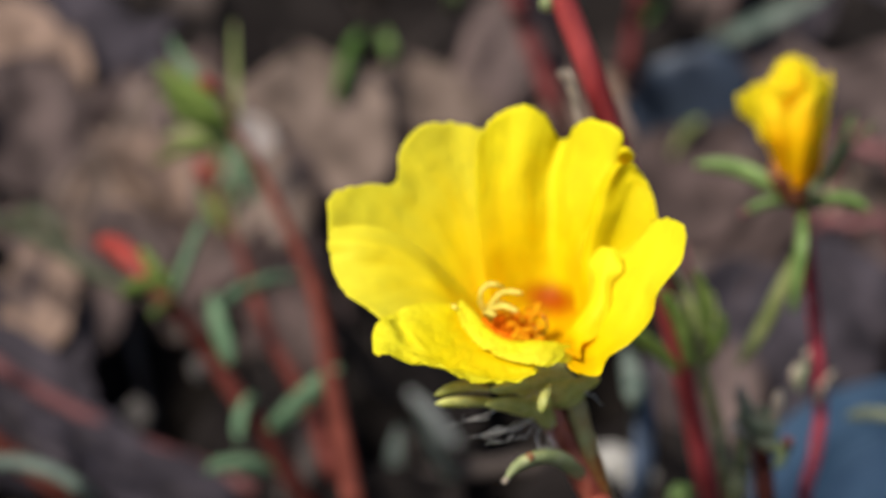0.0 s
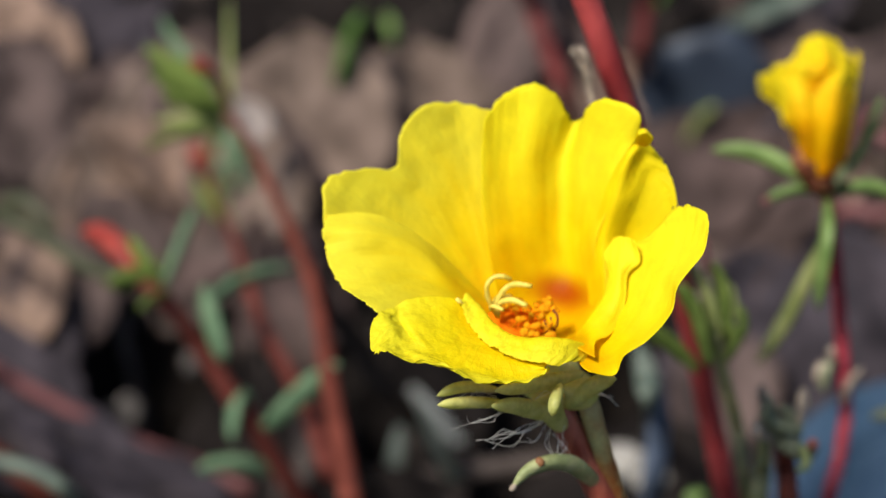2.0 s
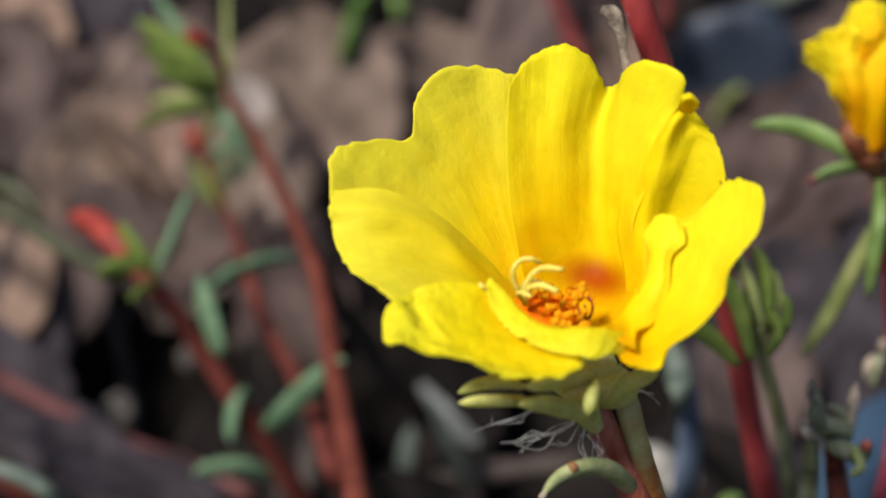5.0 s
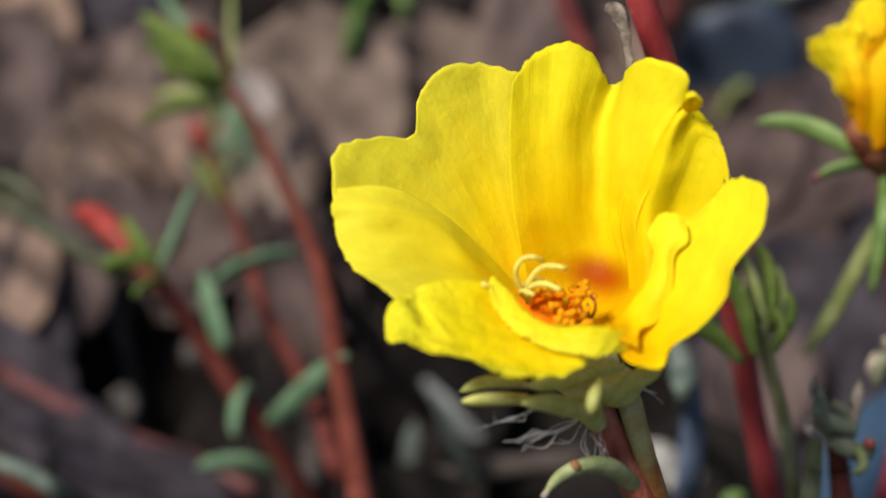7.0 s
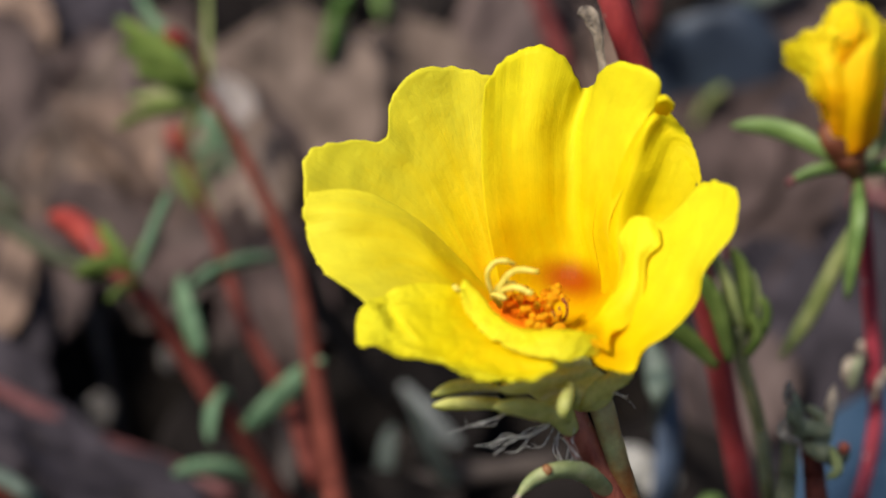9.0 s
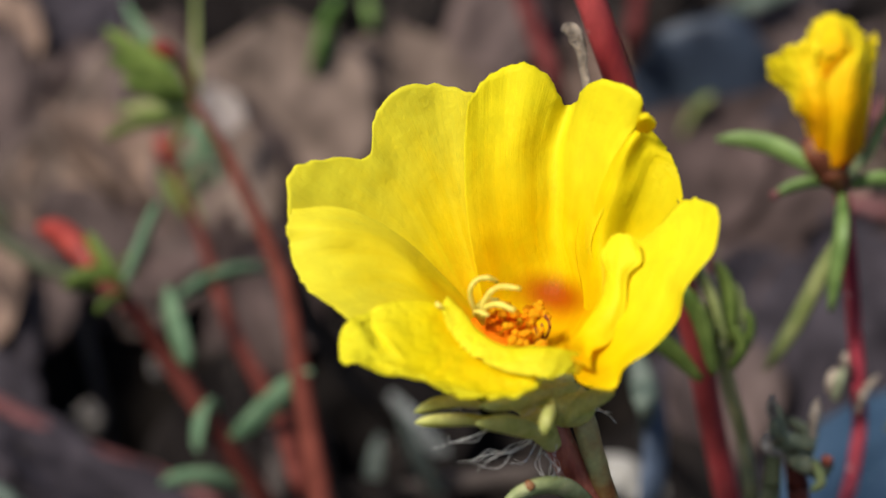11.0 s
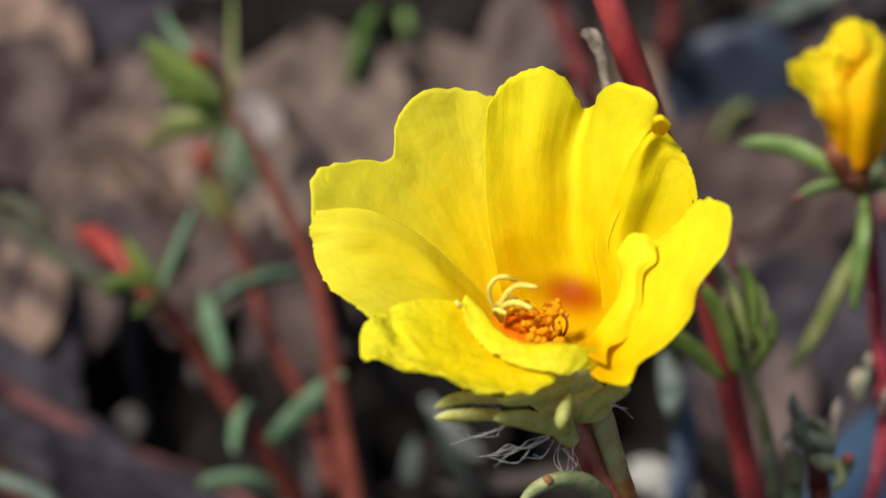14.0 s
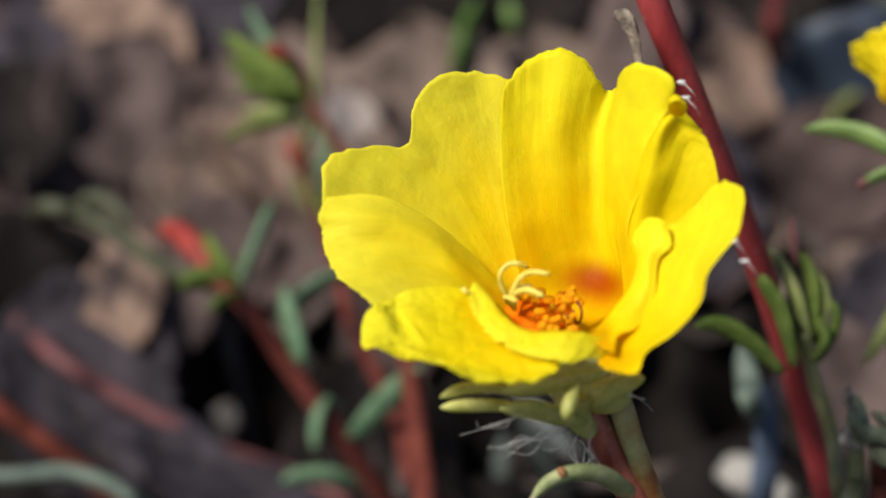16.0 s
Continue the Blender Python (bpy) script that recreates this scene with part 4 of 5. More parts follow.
# ---- stubby shoot low beside the second flower ----
stub = thing("stubby_shoot", (6.58, 11.76, -0.00), "grey green knotty moss rose shoot tip", "shoot")
part("stem", tube([(4.57, 4.16, 9.80), (4.72, 4.02, 8.99), (4.83, 3.89, 8.21), (6.64, 12.09, -0.30)], [0.10, 0.17, 0.17, 0.18], ring=10, steps=26), M_stem_dull, stub)
part("stem", tube([(4.32, 4.15, 9.80), (4.32, 3.92, 9.06), (4.29, 3.71, 8.35), (6.10, 12.08, -0.30)], [0.10, 0.14, 0.15, 0.16], ring=10, steps=26), M_stem_green, stub)
for path, r, mat in (
    ([(4.21, 4.04, 9.83), (4.47, 3.89, 9.98), (4.88, 3.91, 9.80)], 0.13, M_stub), ([(4.52, 4.03, 9.60), (4.38, 4.15, 9.99), (4.28, 4.36, 10.31)], 0.11, M_stub),
    ([(4.67, 4.03, 9.60), (4.73, 4.22, 9.88), (4.51, 4.32, 10.04)], 0.12, M_stub), ([(4.81, 3.98, 9.52), (4.87, 4.28, 9.77), (5.02, 4.73, 10.05)], 0.11, M_stub),
    ([(4.67, 4.00, 9.56), (4.91, 3.65, 9.60), (5.09, 3.68, 9.83)], 0.12, M_stub), ([(4.51, 3.91, 9.63), (4.69, 3.53, 9.82), (4.93, 3.51, 9.78)], 0.13, M_stub),
    ([(5.54, 6.12, 9.00), (5.59, 6.20, 9.32), (5.65, 6.32, 9.49)], 0.10, M_stub), ([(4.39, 3.96, 9.89), (4.19, 3.90, 10.00), (4.08, 3.73, 9.95)], 0.12, M_dry),
    ([(4.23, 3.72, 10.38), (4.14, 3.77, 10.63), (4.16, 3.90, 10.83)], 0.07, M_dry), ([(4.30, 3.33, 10.15), (4.09, 3.21, 10.34), (4.02, 3.28, 10.44)], 0.08, M_dry), ([(4.39, 3.59, 10.18), (4.21, 3.61, 10.40), (4.26, 3.72, 10.56)], 0.10, M_stub),
    ([(4.80, 3.45, 9.95), (4.86, 3.14, 9.84), (4.71, 3.06, 9.73)], 0.09, M_leaf_olive), ([(4.79, 3.79, 10.10), (4.81, 3.95, 10.34), (4.87, 4.20, 10.53)], 0.10, M_dry),
):
    part("leaf", fleshy(path, r, 0.75), mat, stub)
g = bmesh.new()
blob(g, (5.00, 3.57, 9.88), 0.085, (1, 1, 1.2), 3.0, 0.3, 2)
part("bud", g, M_stem_hairy, stub, "small dark red bud")

# ---- plant with coral buds, upper left ----
left_a = thing("budding_moss_rose", (-2.38, 11.46, -0.00), "moss rose with coral buds and a leafy tip", "plant")
part("stem", tube([(-5.69, 14.99, 9.11), (-5.17, 14.60, 8.51), (-4.62, 14.05, 7.68), (-4.15, 13.37, 7.01), (-3.73, 12.46, 6.53), (-3.49, 11.58, 6.12), (-3.24, 10.37, 5.74), (-2.99, 9.17, 5.39), (-2.76, 8.14, 5.10), (-2.57, 7.32, 4.78), (-2.30, 9.60, -0.50)], [0.085, 0.105, 0.125, 0.14, 0.155, 0.17, 0.19, 0.205, 0.22, 0.23, 0.23], ring=12, steps=60, rough=0.05), M_stem_dull, left_a)
part("bud_stalk", tube([(-5.54, 14.78, 9.34), (-5.71, 14.77, 9.93), (-6.03, 14.65, 10.35)], [0.08, 0.10, 0.12], ring=8, steps=14), M_stem_dull, left_a)
part("bud", fleshy([(-5.84, 14.64, 10.14), (-6.03, 14.64, 10.33), (-6.27, 14.60, 10.47)], 0.15, 0.9), M_bud_red, left_a, "coral red bud")
for path, r, mat in (
    ([(-5.55, 15.16, 8.99), (-5.70, 16.22, 9.15), (-5.82, 17.19, 9.51), (-5.95, 18.42, 9.90)], 0.14, M_leaf_olive),
    ([(-5.80, 15.38, 8.98), (-6.46, 16.49, 9.22), (-7.04, 17.33, 9.42), (-7.40, 18.14, 9.56)], 0.17, M_leaf_teal),
    ([(-5.70, 14.98, 9.09), (-6.24, 15.19, 9.43), (-6.84, 15.54, 9.79), (-7.37, 15.84, 10.09)], 0.25, M_leaf_wild),
    ([(-5.68, 14.95, 9.05), (-6.16, 14.81, 9.40), (-6.65, 14.80, 9.76), (-7.13, 14.85, 10.04)], 0.21, M_leaf_wild),
    ([(-5.68, 14.92, 9.00), (-6.00, 14.53, 9.34), (-6.36, 14.35, 9.63), (-6.80, 14.26, 9.86)], 0.17, M_leaf_wild),
    ([(-5.86, 15.23, 9.12), (-6.15, 15.68, 9.26), (-6.51, 16.09, 9.35), (-6.84, 16.45, 9.53)], 0.18, M_leaf_wild),
    ([(-5.61, 14.81, 8.84), (-6.12, 14.57, 8.87), (-6.70, 14.49, 8.77), (-7.28, 14.31, 8.54)], 0.15, M_leaf_wild),
    ([(-5.61, 14.96, 8.70), (-6.24, 15.52, 8.49), (-6.83, 16.05, 8.23), (-7.43, 16.53, 7.89)], 0.13, M_leaf_olive),
):
    part("leaf", fleshy(path, r, 0.45), mat, left_a)

# ---- second budding branch behind it ----
left_b = thing("small_budding_branch", (-5.52, 14.71, -0.00), "thin branch with a coral bud and leaves", "plant")
part("stem", tube([(-6.61, 17.31, 6.33), (-6.13, 16.41, 5.87), (-5.67, 15.48, 5.37), (-5.25, 14.50, 4.80), (-4.75, 13.38, 4.37), (-4.16, 12.34, 4.06), (-3.65, 11.24, 3.84), (-3.23, 10.10, 3.55), (-2.60, 13.60, -0.50)], [0.06, 0.08, 0.11, 0.14, 0.165, 0.18, 0.19, 0.19, 0.20], ring=10, steps=44), M_stem_dark, left_b)
part("bud", fleshy([(-6.62, 18.42, 5.49), (-6.80, 18.56, 5.71), (-6.99, 18.65, 6.04)], 0.24, 0.9), M_bud_red, left_b, "coral red bud")
for path, r, mat in (
    ([(-6.51, 17.26, 6.43), (-6.33, 17.28, 6.81), (-6.17, 17.31, 7.20), (-6.10, 17.48, 7.46)], 0.19, M_leaf_olive), ([(-6.11, 16.47, 5.96), (-5.78, 16.37, 6.51), (-5.51, 16.27, 6.89), (-5.32, 15.78, 6.69)], 0.15, M_stub),
    ([(-6.30, 18.21, 4.97), (-5.76, 18.09, 5.55), (-6.01, 18.11, 6.36), (-6.22, 18.29, 6.65)], 0.20, M_leaf_teal), ([(-6.60, 18.52, 5.44), (-5.84, 18.25, 5.79), (-5.39, 17.88, 5.61)], 0.20, M_leaf_teal),
    ([(-6.25, 18.16, 4.49), (-6.50, 18.65, 4.85), (-6.46, 19.07, 5.10)], 0.24, M_leaf_wild), ([(-6.10, 18.01, 4.26), (-6.71, 18.49, 4.61), (-7.04, 18.98, 4.97)], 0.2, M_leaf_wild),
):
    part("leaf", fleshy(path, r, 0.5), mat, left_b)

# ---- red budding branch, middle left ----
left_c = thing("leaning_moss_rose", (-3.18, 11.44, 0.00), "leaning moss rose branch with a red bud and hanging leaves", "plant")
part("stem", tube([(-7.16, 11.64, 7.22), (-6.49, 11.44, 6.70), (-5.82, 11.40, 5.45), (-5.23, 11.33, 4.33), (-4.65, 11.33, 3.13), (-3.94, 11.53, 1.47), (-3.21, 11.77, -0.30)], [0.13, 0.17, 0.20, 0.21, 0.22, 0.23, 0.24], ring=10, steps=44), M_stem_dark, left_c)
part("bud", fleshy([(-7.24, 12.06, 7.08), (-7.58, 12.53, 7.21), (-7.98, 12.95, 7.27), (-8.47, 13.19, 7.25)], 0.26, 0.9), M_bud_red, left_c, "coral red bud")
for path, r, mat in (
    ([(-6.64, 11.70, 6.90), (-7.16, 11.61, 7.17), (-7.67, 11.35, 7.19)], 0.30, M_leaf_wild), ([(-6.80, 12.01, 6.98), (-7.21, 12.38, 7.17), (-7.44, 12.76, 7.36)], 0.28, M_leaf_wild),
    ([(-6.64, 11.70, 6.90), (-6.42, 12.13, 7.35), (-6.20, 12.57, 7.81), (-6.02, 12.91, 8.12)], 0.22, M_leaf_teal), ([(-6.48, 11.49, 6.97), (-6.75, 10.85, 7.19), (-6.93, 10.57, 7.16)], 0.15, M_leaf_wild),
    ([(-5.95, 12.43, 6.41), (-5.78, 11.98, 6.11), (-5.56, 11.46, 5.72), (-5.45, 11.26, 5.41)], 0.32, M_leaf_teal), ([(-5.94, 12.15, 5.99), (-5.56, 12.79, 6.16), (-4.85, 13.34, 6.19), (-4.14, 13.95, 5.90)], 0.21, M_leaf_teal),
    ([(-5.01, 11.54, 4.25), (-5.20, 11.28, 4.45), (-5.28, 10.95, 4.15), (-5.30, 10.72, 3.80)], 0.25, M_leaf_teal), ([(-4.68, 11.23, 3.78), (-4.18, 11.02, 4.45), (-3.62, 10.71, 5.34), (-3.07, 10.50, 6.04)], 0.23, M_leaf_teal),
    ([(-4.42, 11.38, 2.43), (-5.03, 11.14, 2.86), (-5.64, 10.95, 3.00), (-6.09, 10.87, 2.89)], 0.24, M_leaf_teal), ([(-6.80, 11.94, 6.88), (-6.51, 12.17, 7.02), (-6.71, 12.40, 7.17)], 0.18, M_leaf_wild),
):
    part("leaf", fleshy(path, r, 0.5), mat, left_c)
runner = thing("trailing_shoot", (-15.23, 24.19, -0.00), "dark olive trailing stem over the litter", "stem")
part("stem", tube([(-14.95, 23.28, 0.60), (-11.56, 15.26, 6.38), (-10.46, 14.56, 6.65), (-9.53, 13.82, 6.69), (-8.22, 12.57, 6.71), (-7.20, 11.78, 7.05)], [0.15, 0.18, 0.2, 0.18, 0.15, 0.12], ring=10, steps=30), M_runner, runner)
part("leaf", fleshy([(-10.59, 14.59, 6.70), (-10.09, 14.56, 7.04), (-9.59, 14.27, 6.97), (-9.15, 13.87, 6.74)], 0.26, 0.6), M_runner, runner)

# ---- long stems lying over the litter ----
for path, r, mat, label in (
    ([(-15.10, 20.14, 0.70), (-11.77, 14.63, 3.17), (-10.56, 14.30, 2.45), (-9.49, 14.16, 1.84), (-8.18, 14.12, 1.02), (-6.87, 14.30, 0.26), (-5.45, 13.86, -0.20)], 0.18, M_stem_pink, "faded red stem lying over dead leaves"),
    ([(-18.18, 19.70, 0.30), (-12.76, 12.26, 4.06), (-11.08, 11.40, 3.48), (-10.08, 11.17, 2.70), (-9.25, 11.13, 1.83), (-8.53, 12.09, -0.20)], 0.22, M_stem_dull, "dull red stem lying low"),
    ([(0.32, 45.34, -0.20), (0.44, 23.84, 8.12), (0.74, 22.39, 7.87), (1.11, 21.35, 7.27), (1.63, 20.17, 6.45), (3.04, 25.13, -0.20)], 0.21, M_stem_far, "dull red stem rising from the litter"),
    ([(4.64, 46.52, -0.20), (3.81, 26.06, 7.42), (3.64, 24.88, 6.63), (3.45, 23.71, 5.86), (4.07, 31.44, -0.20)], 0.20, M_stem_far, "dull red stem rising from the litter"),
    ([(8.04, 20.56, 0.30), (8.29, 20.39, 3.40), (9.02, 19.93, 3.70), (9.95, 19.99, 3.60), (11.34, 20.07, 0.30)], 0.17, M_stem_pink, "faded mauve stem lying over dead leaves"),
    ([(8.96, 23.77, 0.30), (9.14, 23.40, 4.20), (9.63, 22.37, 4.40), (10.40, 22.05, 4.20), (11.56, 21.58, 0.30)], 0.20, M_stem_pink, "faded mauve stem lying over dead leaves"),
    ([(-16.13, 13.39, -0.10), (-12.31, 10.03, 3.42), (-10.67, 9.72, 3.86), (-9.86, 9.53, 4.14), (-8.95, 9.26, 4.09), (-8.33, 9.06, 3.77), (-8.12, 12.10, -0.20)], 0.16, M_blade, "grey green arching blade"),
):
    s = thing("fallen_shoot", path[0], label, "shoot")
    part("stem" if mat is not M_blade else "blade", tube(path, [r * 0.9, r, r, r, r * 0.9], ring=10, steps=36), mat, s)
    for q in path[1:-1:2]:
        knob = bmesh.new()
        blob(knob, q, r * 1.18, (1, 1, 0.8), r * 40, 0.2, 2)
        part("node", knob, mat, s)

# ---- grass and stray leaves on the far ground ----
for path, r, mat, label in (
    ([(-5.01, 32.58, -0.10), (-4.14, 25.41, 4.20), (-3.80, 24.99, 5.60), (-3.47, 24.77, 6.35)], 0.44, M_grass, "bright green grass blade"),
    ([(-3.33, 32.83, -0.10), (-2.80, 26.58, 4.54), (-2.95, 26.54, 5.46)], 0.24, M_leaf, "dull green grass blade"),
    ([(-1.41, 37.26, -0.10), (-1.17, 29.47, 4.92), (-1.05, 29.35, 5.72)], 0.22, M_leaf, "dull green grass blade"),
    ([(6.21, 35.34, 0.20), (6.33, 27.63, 4.80), (7.56, 27.49, 5.53), (9.13, 27.74, 6.25)], 0.30, M_blade, "long grey green blade"),
    ([(4.85, 27.87, -0.10), (4.86, 24.38, 2.90), (5.14, 23.85, 4.05), (5.48, 23.64, 4.50)], 0.28, M_leaf_olive, "olive leaf standing in the litter"),
    ([(4.85, 27.87, -0.10), (4.38, 24.41, 2.97), (4.10, 24.38, 3.71)], 0.24, M_leaf_olive, "olive leaf standing in the litter"),
    ([(4.07, 26.34, 5.88), (4.29, 26.37, 6.31), (4.52, 26.55, 6.58)], 0.24, M_grass, "small green leaf standing in the litter"),
    ([(-0.53, 12.74, -0.00), (-0.81, 12.75, 1.22), (-1.22, 12.76, 2.23), (-1.55, 12.80, 3.29)], 0.22, M_leaf_grey, "grey blade standing in the litter"),
    ([(-2.21, 13.52, -0.00), (-2.14, 13.61, 1.00), (-2.00, 13.81, 1.89)], 0.24, M_leaf_grey, "grey green leaf standing in the litter"),
    ([(4.77, 11.70, 0.00), (3.98, 8.44, 4.33), (3.78, 8.46, 4.77)], 0.24, M_leaf, "green leaf low by the stems"),
    ([(3.39, 11.88, -0.20), (3.15, 9.31, 3.73), (3.20, 9.57, 5.08), (3.18, 9.97, 6.29)], 0.30, M_blue_grey, "blue grey dry stalk"),
    ([(3.62, 15.65, 0.20), (2.95, 8.93, 6.45), (2.83, 9.14, 6.96), (2.71, 9.62, 7.34)], 0.22, M_blade, "grey green leaf standing in the litter"),
    ([(-1.89, 15.53, 1.60), (-1.14, 14.96, 1.00), (-0.39, 14.56, 0.30)], 0.26, M_pale_blade, "bleached grey blade lying in the litter"),
    ([(6.95, 8.20, 6.80), (7.34, 8.00, 7.07), (8.03, 7.95, 6.97)], 0.13, M_stub, "olive leaf over the blue rim"),
):
    s = obj("leaf_blade", fleshy(path, r, 0.4), mat)
    tagged(s, label, "leaf", "leaves on the far ground")


# ---- dead leaves, twigs, stones ----
def dead_leaf(place, size, turn, tilt, roll, kind, seed, label, narrow=0.55):
    """A curled dry leaf blade with its midrib, in centimetres, with its foot at the origin."""
    rng = random.Random(seed)
    bend, cup = rng.uniform(-0.25, 0.35), rng.uniform(0.1, 0.5)
    rows = []
    for v in np.linspace(0, 1, 7):
        w = narrow * size * max(0.03, math.sin(math.pi * v ** 0.85) ** 0.8) * 0.62
        z = bend * size * math.sin(v * 2.2) * 0.5
        rows.append([(u * w * (1 + 0.12 * rng.uniform(-1, 1)), v * size + rng.uniform(-0.03, 0.03) * size, z + cup * w * abs(u) ** 1.6 + rng.uniform(-0.02, 0.02) * size) for u in (-1, -0.5, 0, 0.5, 1)])
    ob = obj("dead_leaf", sheet(rows, 20, 22, 0.26, 85, seed * 1.7, 0.03, 0.0, 0.25), M_dead[kind])
    rib = tube([(0, -0.22 * size, -0.02), rows[0][2], rows[3][2], rows[6][2]], [0.05, 0.05, 0.035, 0.015], ring=6, steps=14)
    part("midrib", rib, M_twig, ob)
    ob.matrix_world = Matrix.Translation(Vector(place) * CM) @ pose(0, 0, 0, tilt, roll, turn)
    return tagged(ob, label, "dead leaf", "leaf litter")


LEAF_WORDS = ("brown curled dead leaf on the soil", "pale tan dry leaf lying in the litter", "mauve grey weathered leaf on the soil", "dead leaf pressed on the soil, darkened for shade", "mauve black leaf on the soil", "bleached pale leaf scrap in the litter", "grey brown weathered leaf standing in the litter")
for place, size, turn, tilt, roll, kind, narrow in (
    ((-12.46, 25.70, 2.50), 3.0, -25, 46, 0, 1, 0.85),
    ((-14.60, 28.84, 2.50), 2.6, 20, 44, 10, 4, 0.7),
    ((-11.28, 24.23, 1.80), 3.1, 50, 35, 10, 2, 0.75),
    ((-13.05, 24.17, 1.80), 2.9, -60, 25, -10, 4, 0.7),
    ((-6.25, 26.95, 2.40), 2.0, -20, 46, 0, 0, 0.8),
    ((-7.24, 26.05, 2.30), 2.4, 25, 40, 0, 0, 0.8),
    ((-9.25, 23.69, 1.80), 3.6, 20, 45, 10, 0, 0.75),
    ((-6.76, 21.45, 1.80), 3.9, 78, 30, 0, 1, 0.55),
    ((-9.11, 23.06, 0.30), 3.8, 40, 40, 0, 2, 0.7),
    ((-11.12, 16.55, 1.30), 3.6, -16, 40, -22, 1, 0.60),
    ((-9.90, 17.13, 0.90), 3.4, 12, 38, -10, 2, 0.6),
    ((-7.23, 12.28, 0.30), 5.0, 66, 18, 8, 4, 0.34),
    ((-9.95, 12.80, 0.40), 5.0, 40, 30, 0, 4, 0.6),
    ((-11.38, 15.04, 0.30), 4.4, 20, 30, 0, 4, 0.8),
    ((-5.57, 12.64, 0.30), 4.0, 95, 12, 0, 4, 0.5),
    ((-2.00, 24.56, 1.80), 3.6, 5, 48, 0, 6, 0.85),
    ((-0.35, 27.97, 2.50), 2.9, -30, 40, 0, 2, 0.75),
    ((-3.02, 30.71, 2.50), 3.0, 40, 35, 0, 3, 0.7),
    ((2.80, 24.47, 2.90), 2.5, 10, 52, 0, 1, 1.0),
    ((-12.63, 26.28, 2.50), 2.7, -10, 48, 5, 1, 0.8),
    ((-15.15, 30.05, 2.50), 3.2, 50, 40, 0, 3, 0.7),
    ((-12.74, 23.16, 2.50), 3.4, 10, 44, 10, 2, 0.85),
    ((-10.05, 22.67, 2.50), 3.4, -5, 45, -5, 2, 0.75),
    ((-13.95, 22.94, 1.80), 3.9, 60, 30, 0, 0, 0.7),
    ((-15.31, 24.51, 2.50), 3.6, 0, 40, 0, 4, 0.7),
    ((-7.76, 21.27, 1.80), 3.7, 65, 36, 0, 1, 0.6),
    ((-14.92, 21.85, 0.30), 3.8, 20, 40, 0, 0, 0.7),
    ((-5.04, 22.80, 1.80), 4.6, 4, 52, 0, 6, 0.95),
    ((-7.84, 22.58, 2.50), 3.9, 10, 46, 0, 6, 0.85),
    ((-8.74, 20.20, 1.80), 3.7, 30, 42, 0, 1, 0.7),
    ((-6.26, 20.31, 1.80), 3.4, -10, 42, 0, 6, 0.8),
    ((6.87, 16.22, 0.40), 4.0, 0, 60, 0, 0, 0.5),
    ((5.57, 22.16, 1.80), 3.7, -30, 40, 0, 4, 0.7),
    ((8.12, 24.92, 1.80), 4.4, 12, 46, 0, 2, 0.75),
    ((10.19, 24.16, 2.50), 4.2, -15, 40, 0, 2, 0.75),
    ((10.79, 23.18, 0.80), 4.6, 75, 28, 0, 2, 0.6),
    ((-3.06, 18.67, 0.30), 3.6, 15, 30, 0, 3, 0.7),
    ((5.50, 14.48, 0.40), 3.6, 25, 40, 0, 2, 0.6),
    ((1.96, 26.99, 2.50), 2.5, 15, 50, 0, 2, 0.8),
    # leaf set in a dark gap; its colour holds the gap's shade
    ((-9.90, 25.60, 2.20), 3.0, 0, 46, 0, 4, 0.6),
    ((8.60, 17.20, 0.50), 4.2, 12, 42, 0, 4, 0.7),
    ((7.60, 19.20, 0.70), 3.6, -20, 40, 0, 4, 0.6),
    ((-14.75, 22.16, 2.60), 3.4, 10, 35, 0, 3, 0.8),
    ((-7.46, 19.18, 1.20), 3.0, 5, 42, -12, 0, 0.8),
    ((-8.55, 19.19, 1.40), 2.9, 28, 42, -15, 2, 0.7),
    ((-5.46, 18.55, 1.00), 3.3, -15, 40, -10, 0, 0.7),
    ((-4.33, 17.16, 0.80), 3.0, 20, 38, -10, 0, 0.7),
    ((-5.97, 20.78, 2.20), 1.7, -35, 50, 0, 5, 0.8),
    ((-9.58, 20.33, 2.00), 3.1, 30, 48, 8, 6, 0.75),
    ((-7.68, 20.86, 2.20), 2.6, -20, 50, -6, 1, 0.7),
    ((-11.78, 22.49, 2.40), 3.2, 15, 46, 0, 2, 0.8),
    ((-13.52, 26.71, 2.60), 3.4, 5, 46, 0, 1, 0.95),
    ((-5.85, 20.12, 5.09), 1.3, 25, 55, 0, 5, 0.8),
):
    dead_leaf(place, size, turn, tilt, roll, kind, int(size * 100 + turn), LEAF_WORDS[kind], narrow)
rng = random.Random(3)
for k in range(230):
    x, y = rng.uniform(-21, 21), rng.uniform(9, 44)
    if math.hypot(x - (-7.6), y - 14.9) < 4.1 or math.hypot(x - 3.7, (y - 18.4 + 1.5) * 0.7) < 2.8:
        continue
    # dark leaves fill the near and far strips in place of shade there
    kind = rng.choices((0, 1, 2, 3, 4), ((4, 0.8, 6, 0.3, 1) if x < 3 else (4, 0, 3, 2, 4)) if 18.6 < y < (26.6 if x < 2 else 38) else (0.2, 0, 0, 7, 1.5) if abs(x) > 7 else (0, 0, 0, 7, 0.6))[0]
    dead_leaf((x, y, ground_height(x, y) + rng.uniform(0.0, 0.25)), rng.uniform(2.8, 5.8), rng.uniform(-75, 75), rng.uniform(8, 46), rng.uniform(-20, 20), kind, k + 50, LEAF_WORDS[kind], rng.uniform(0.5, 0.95))


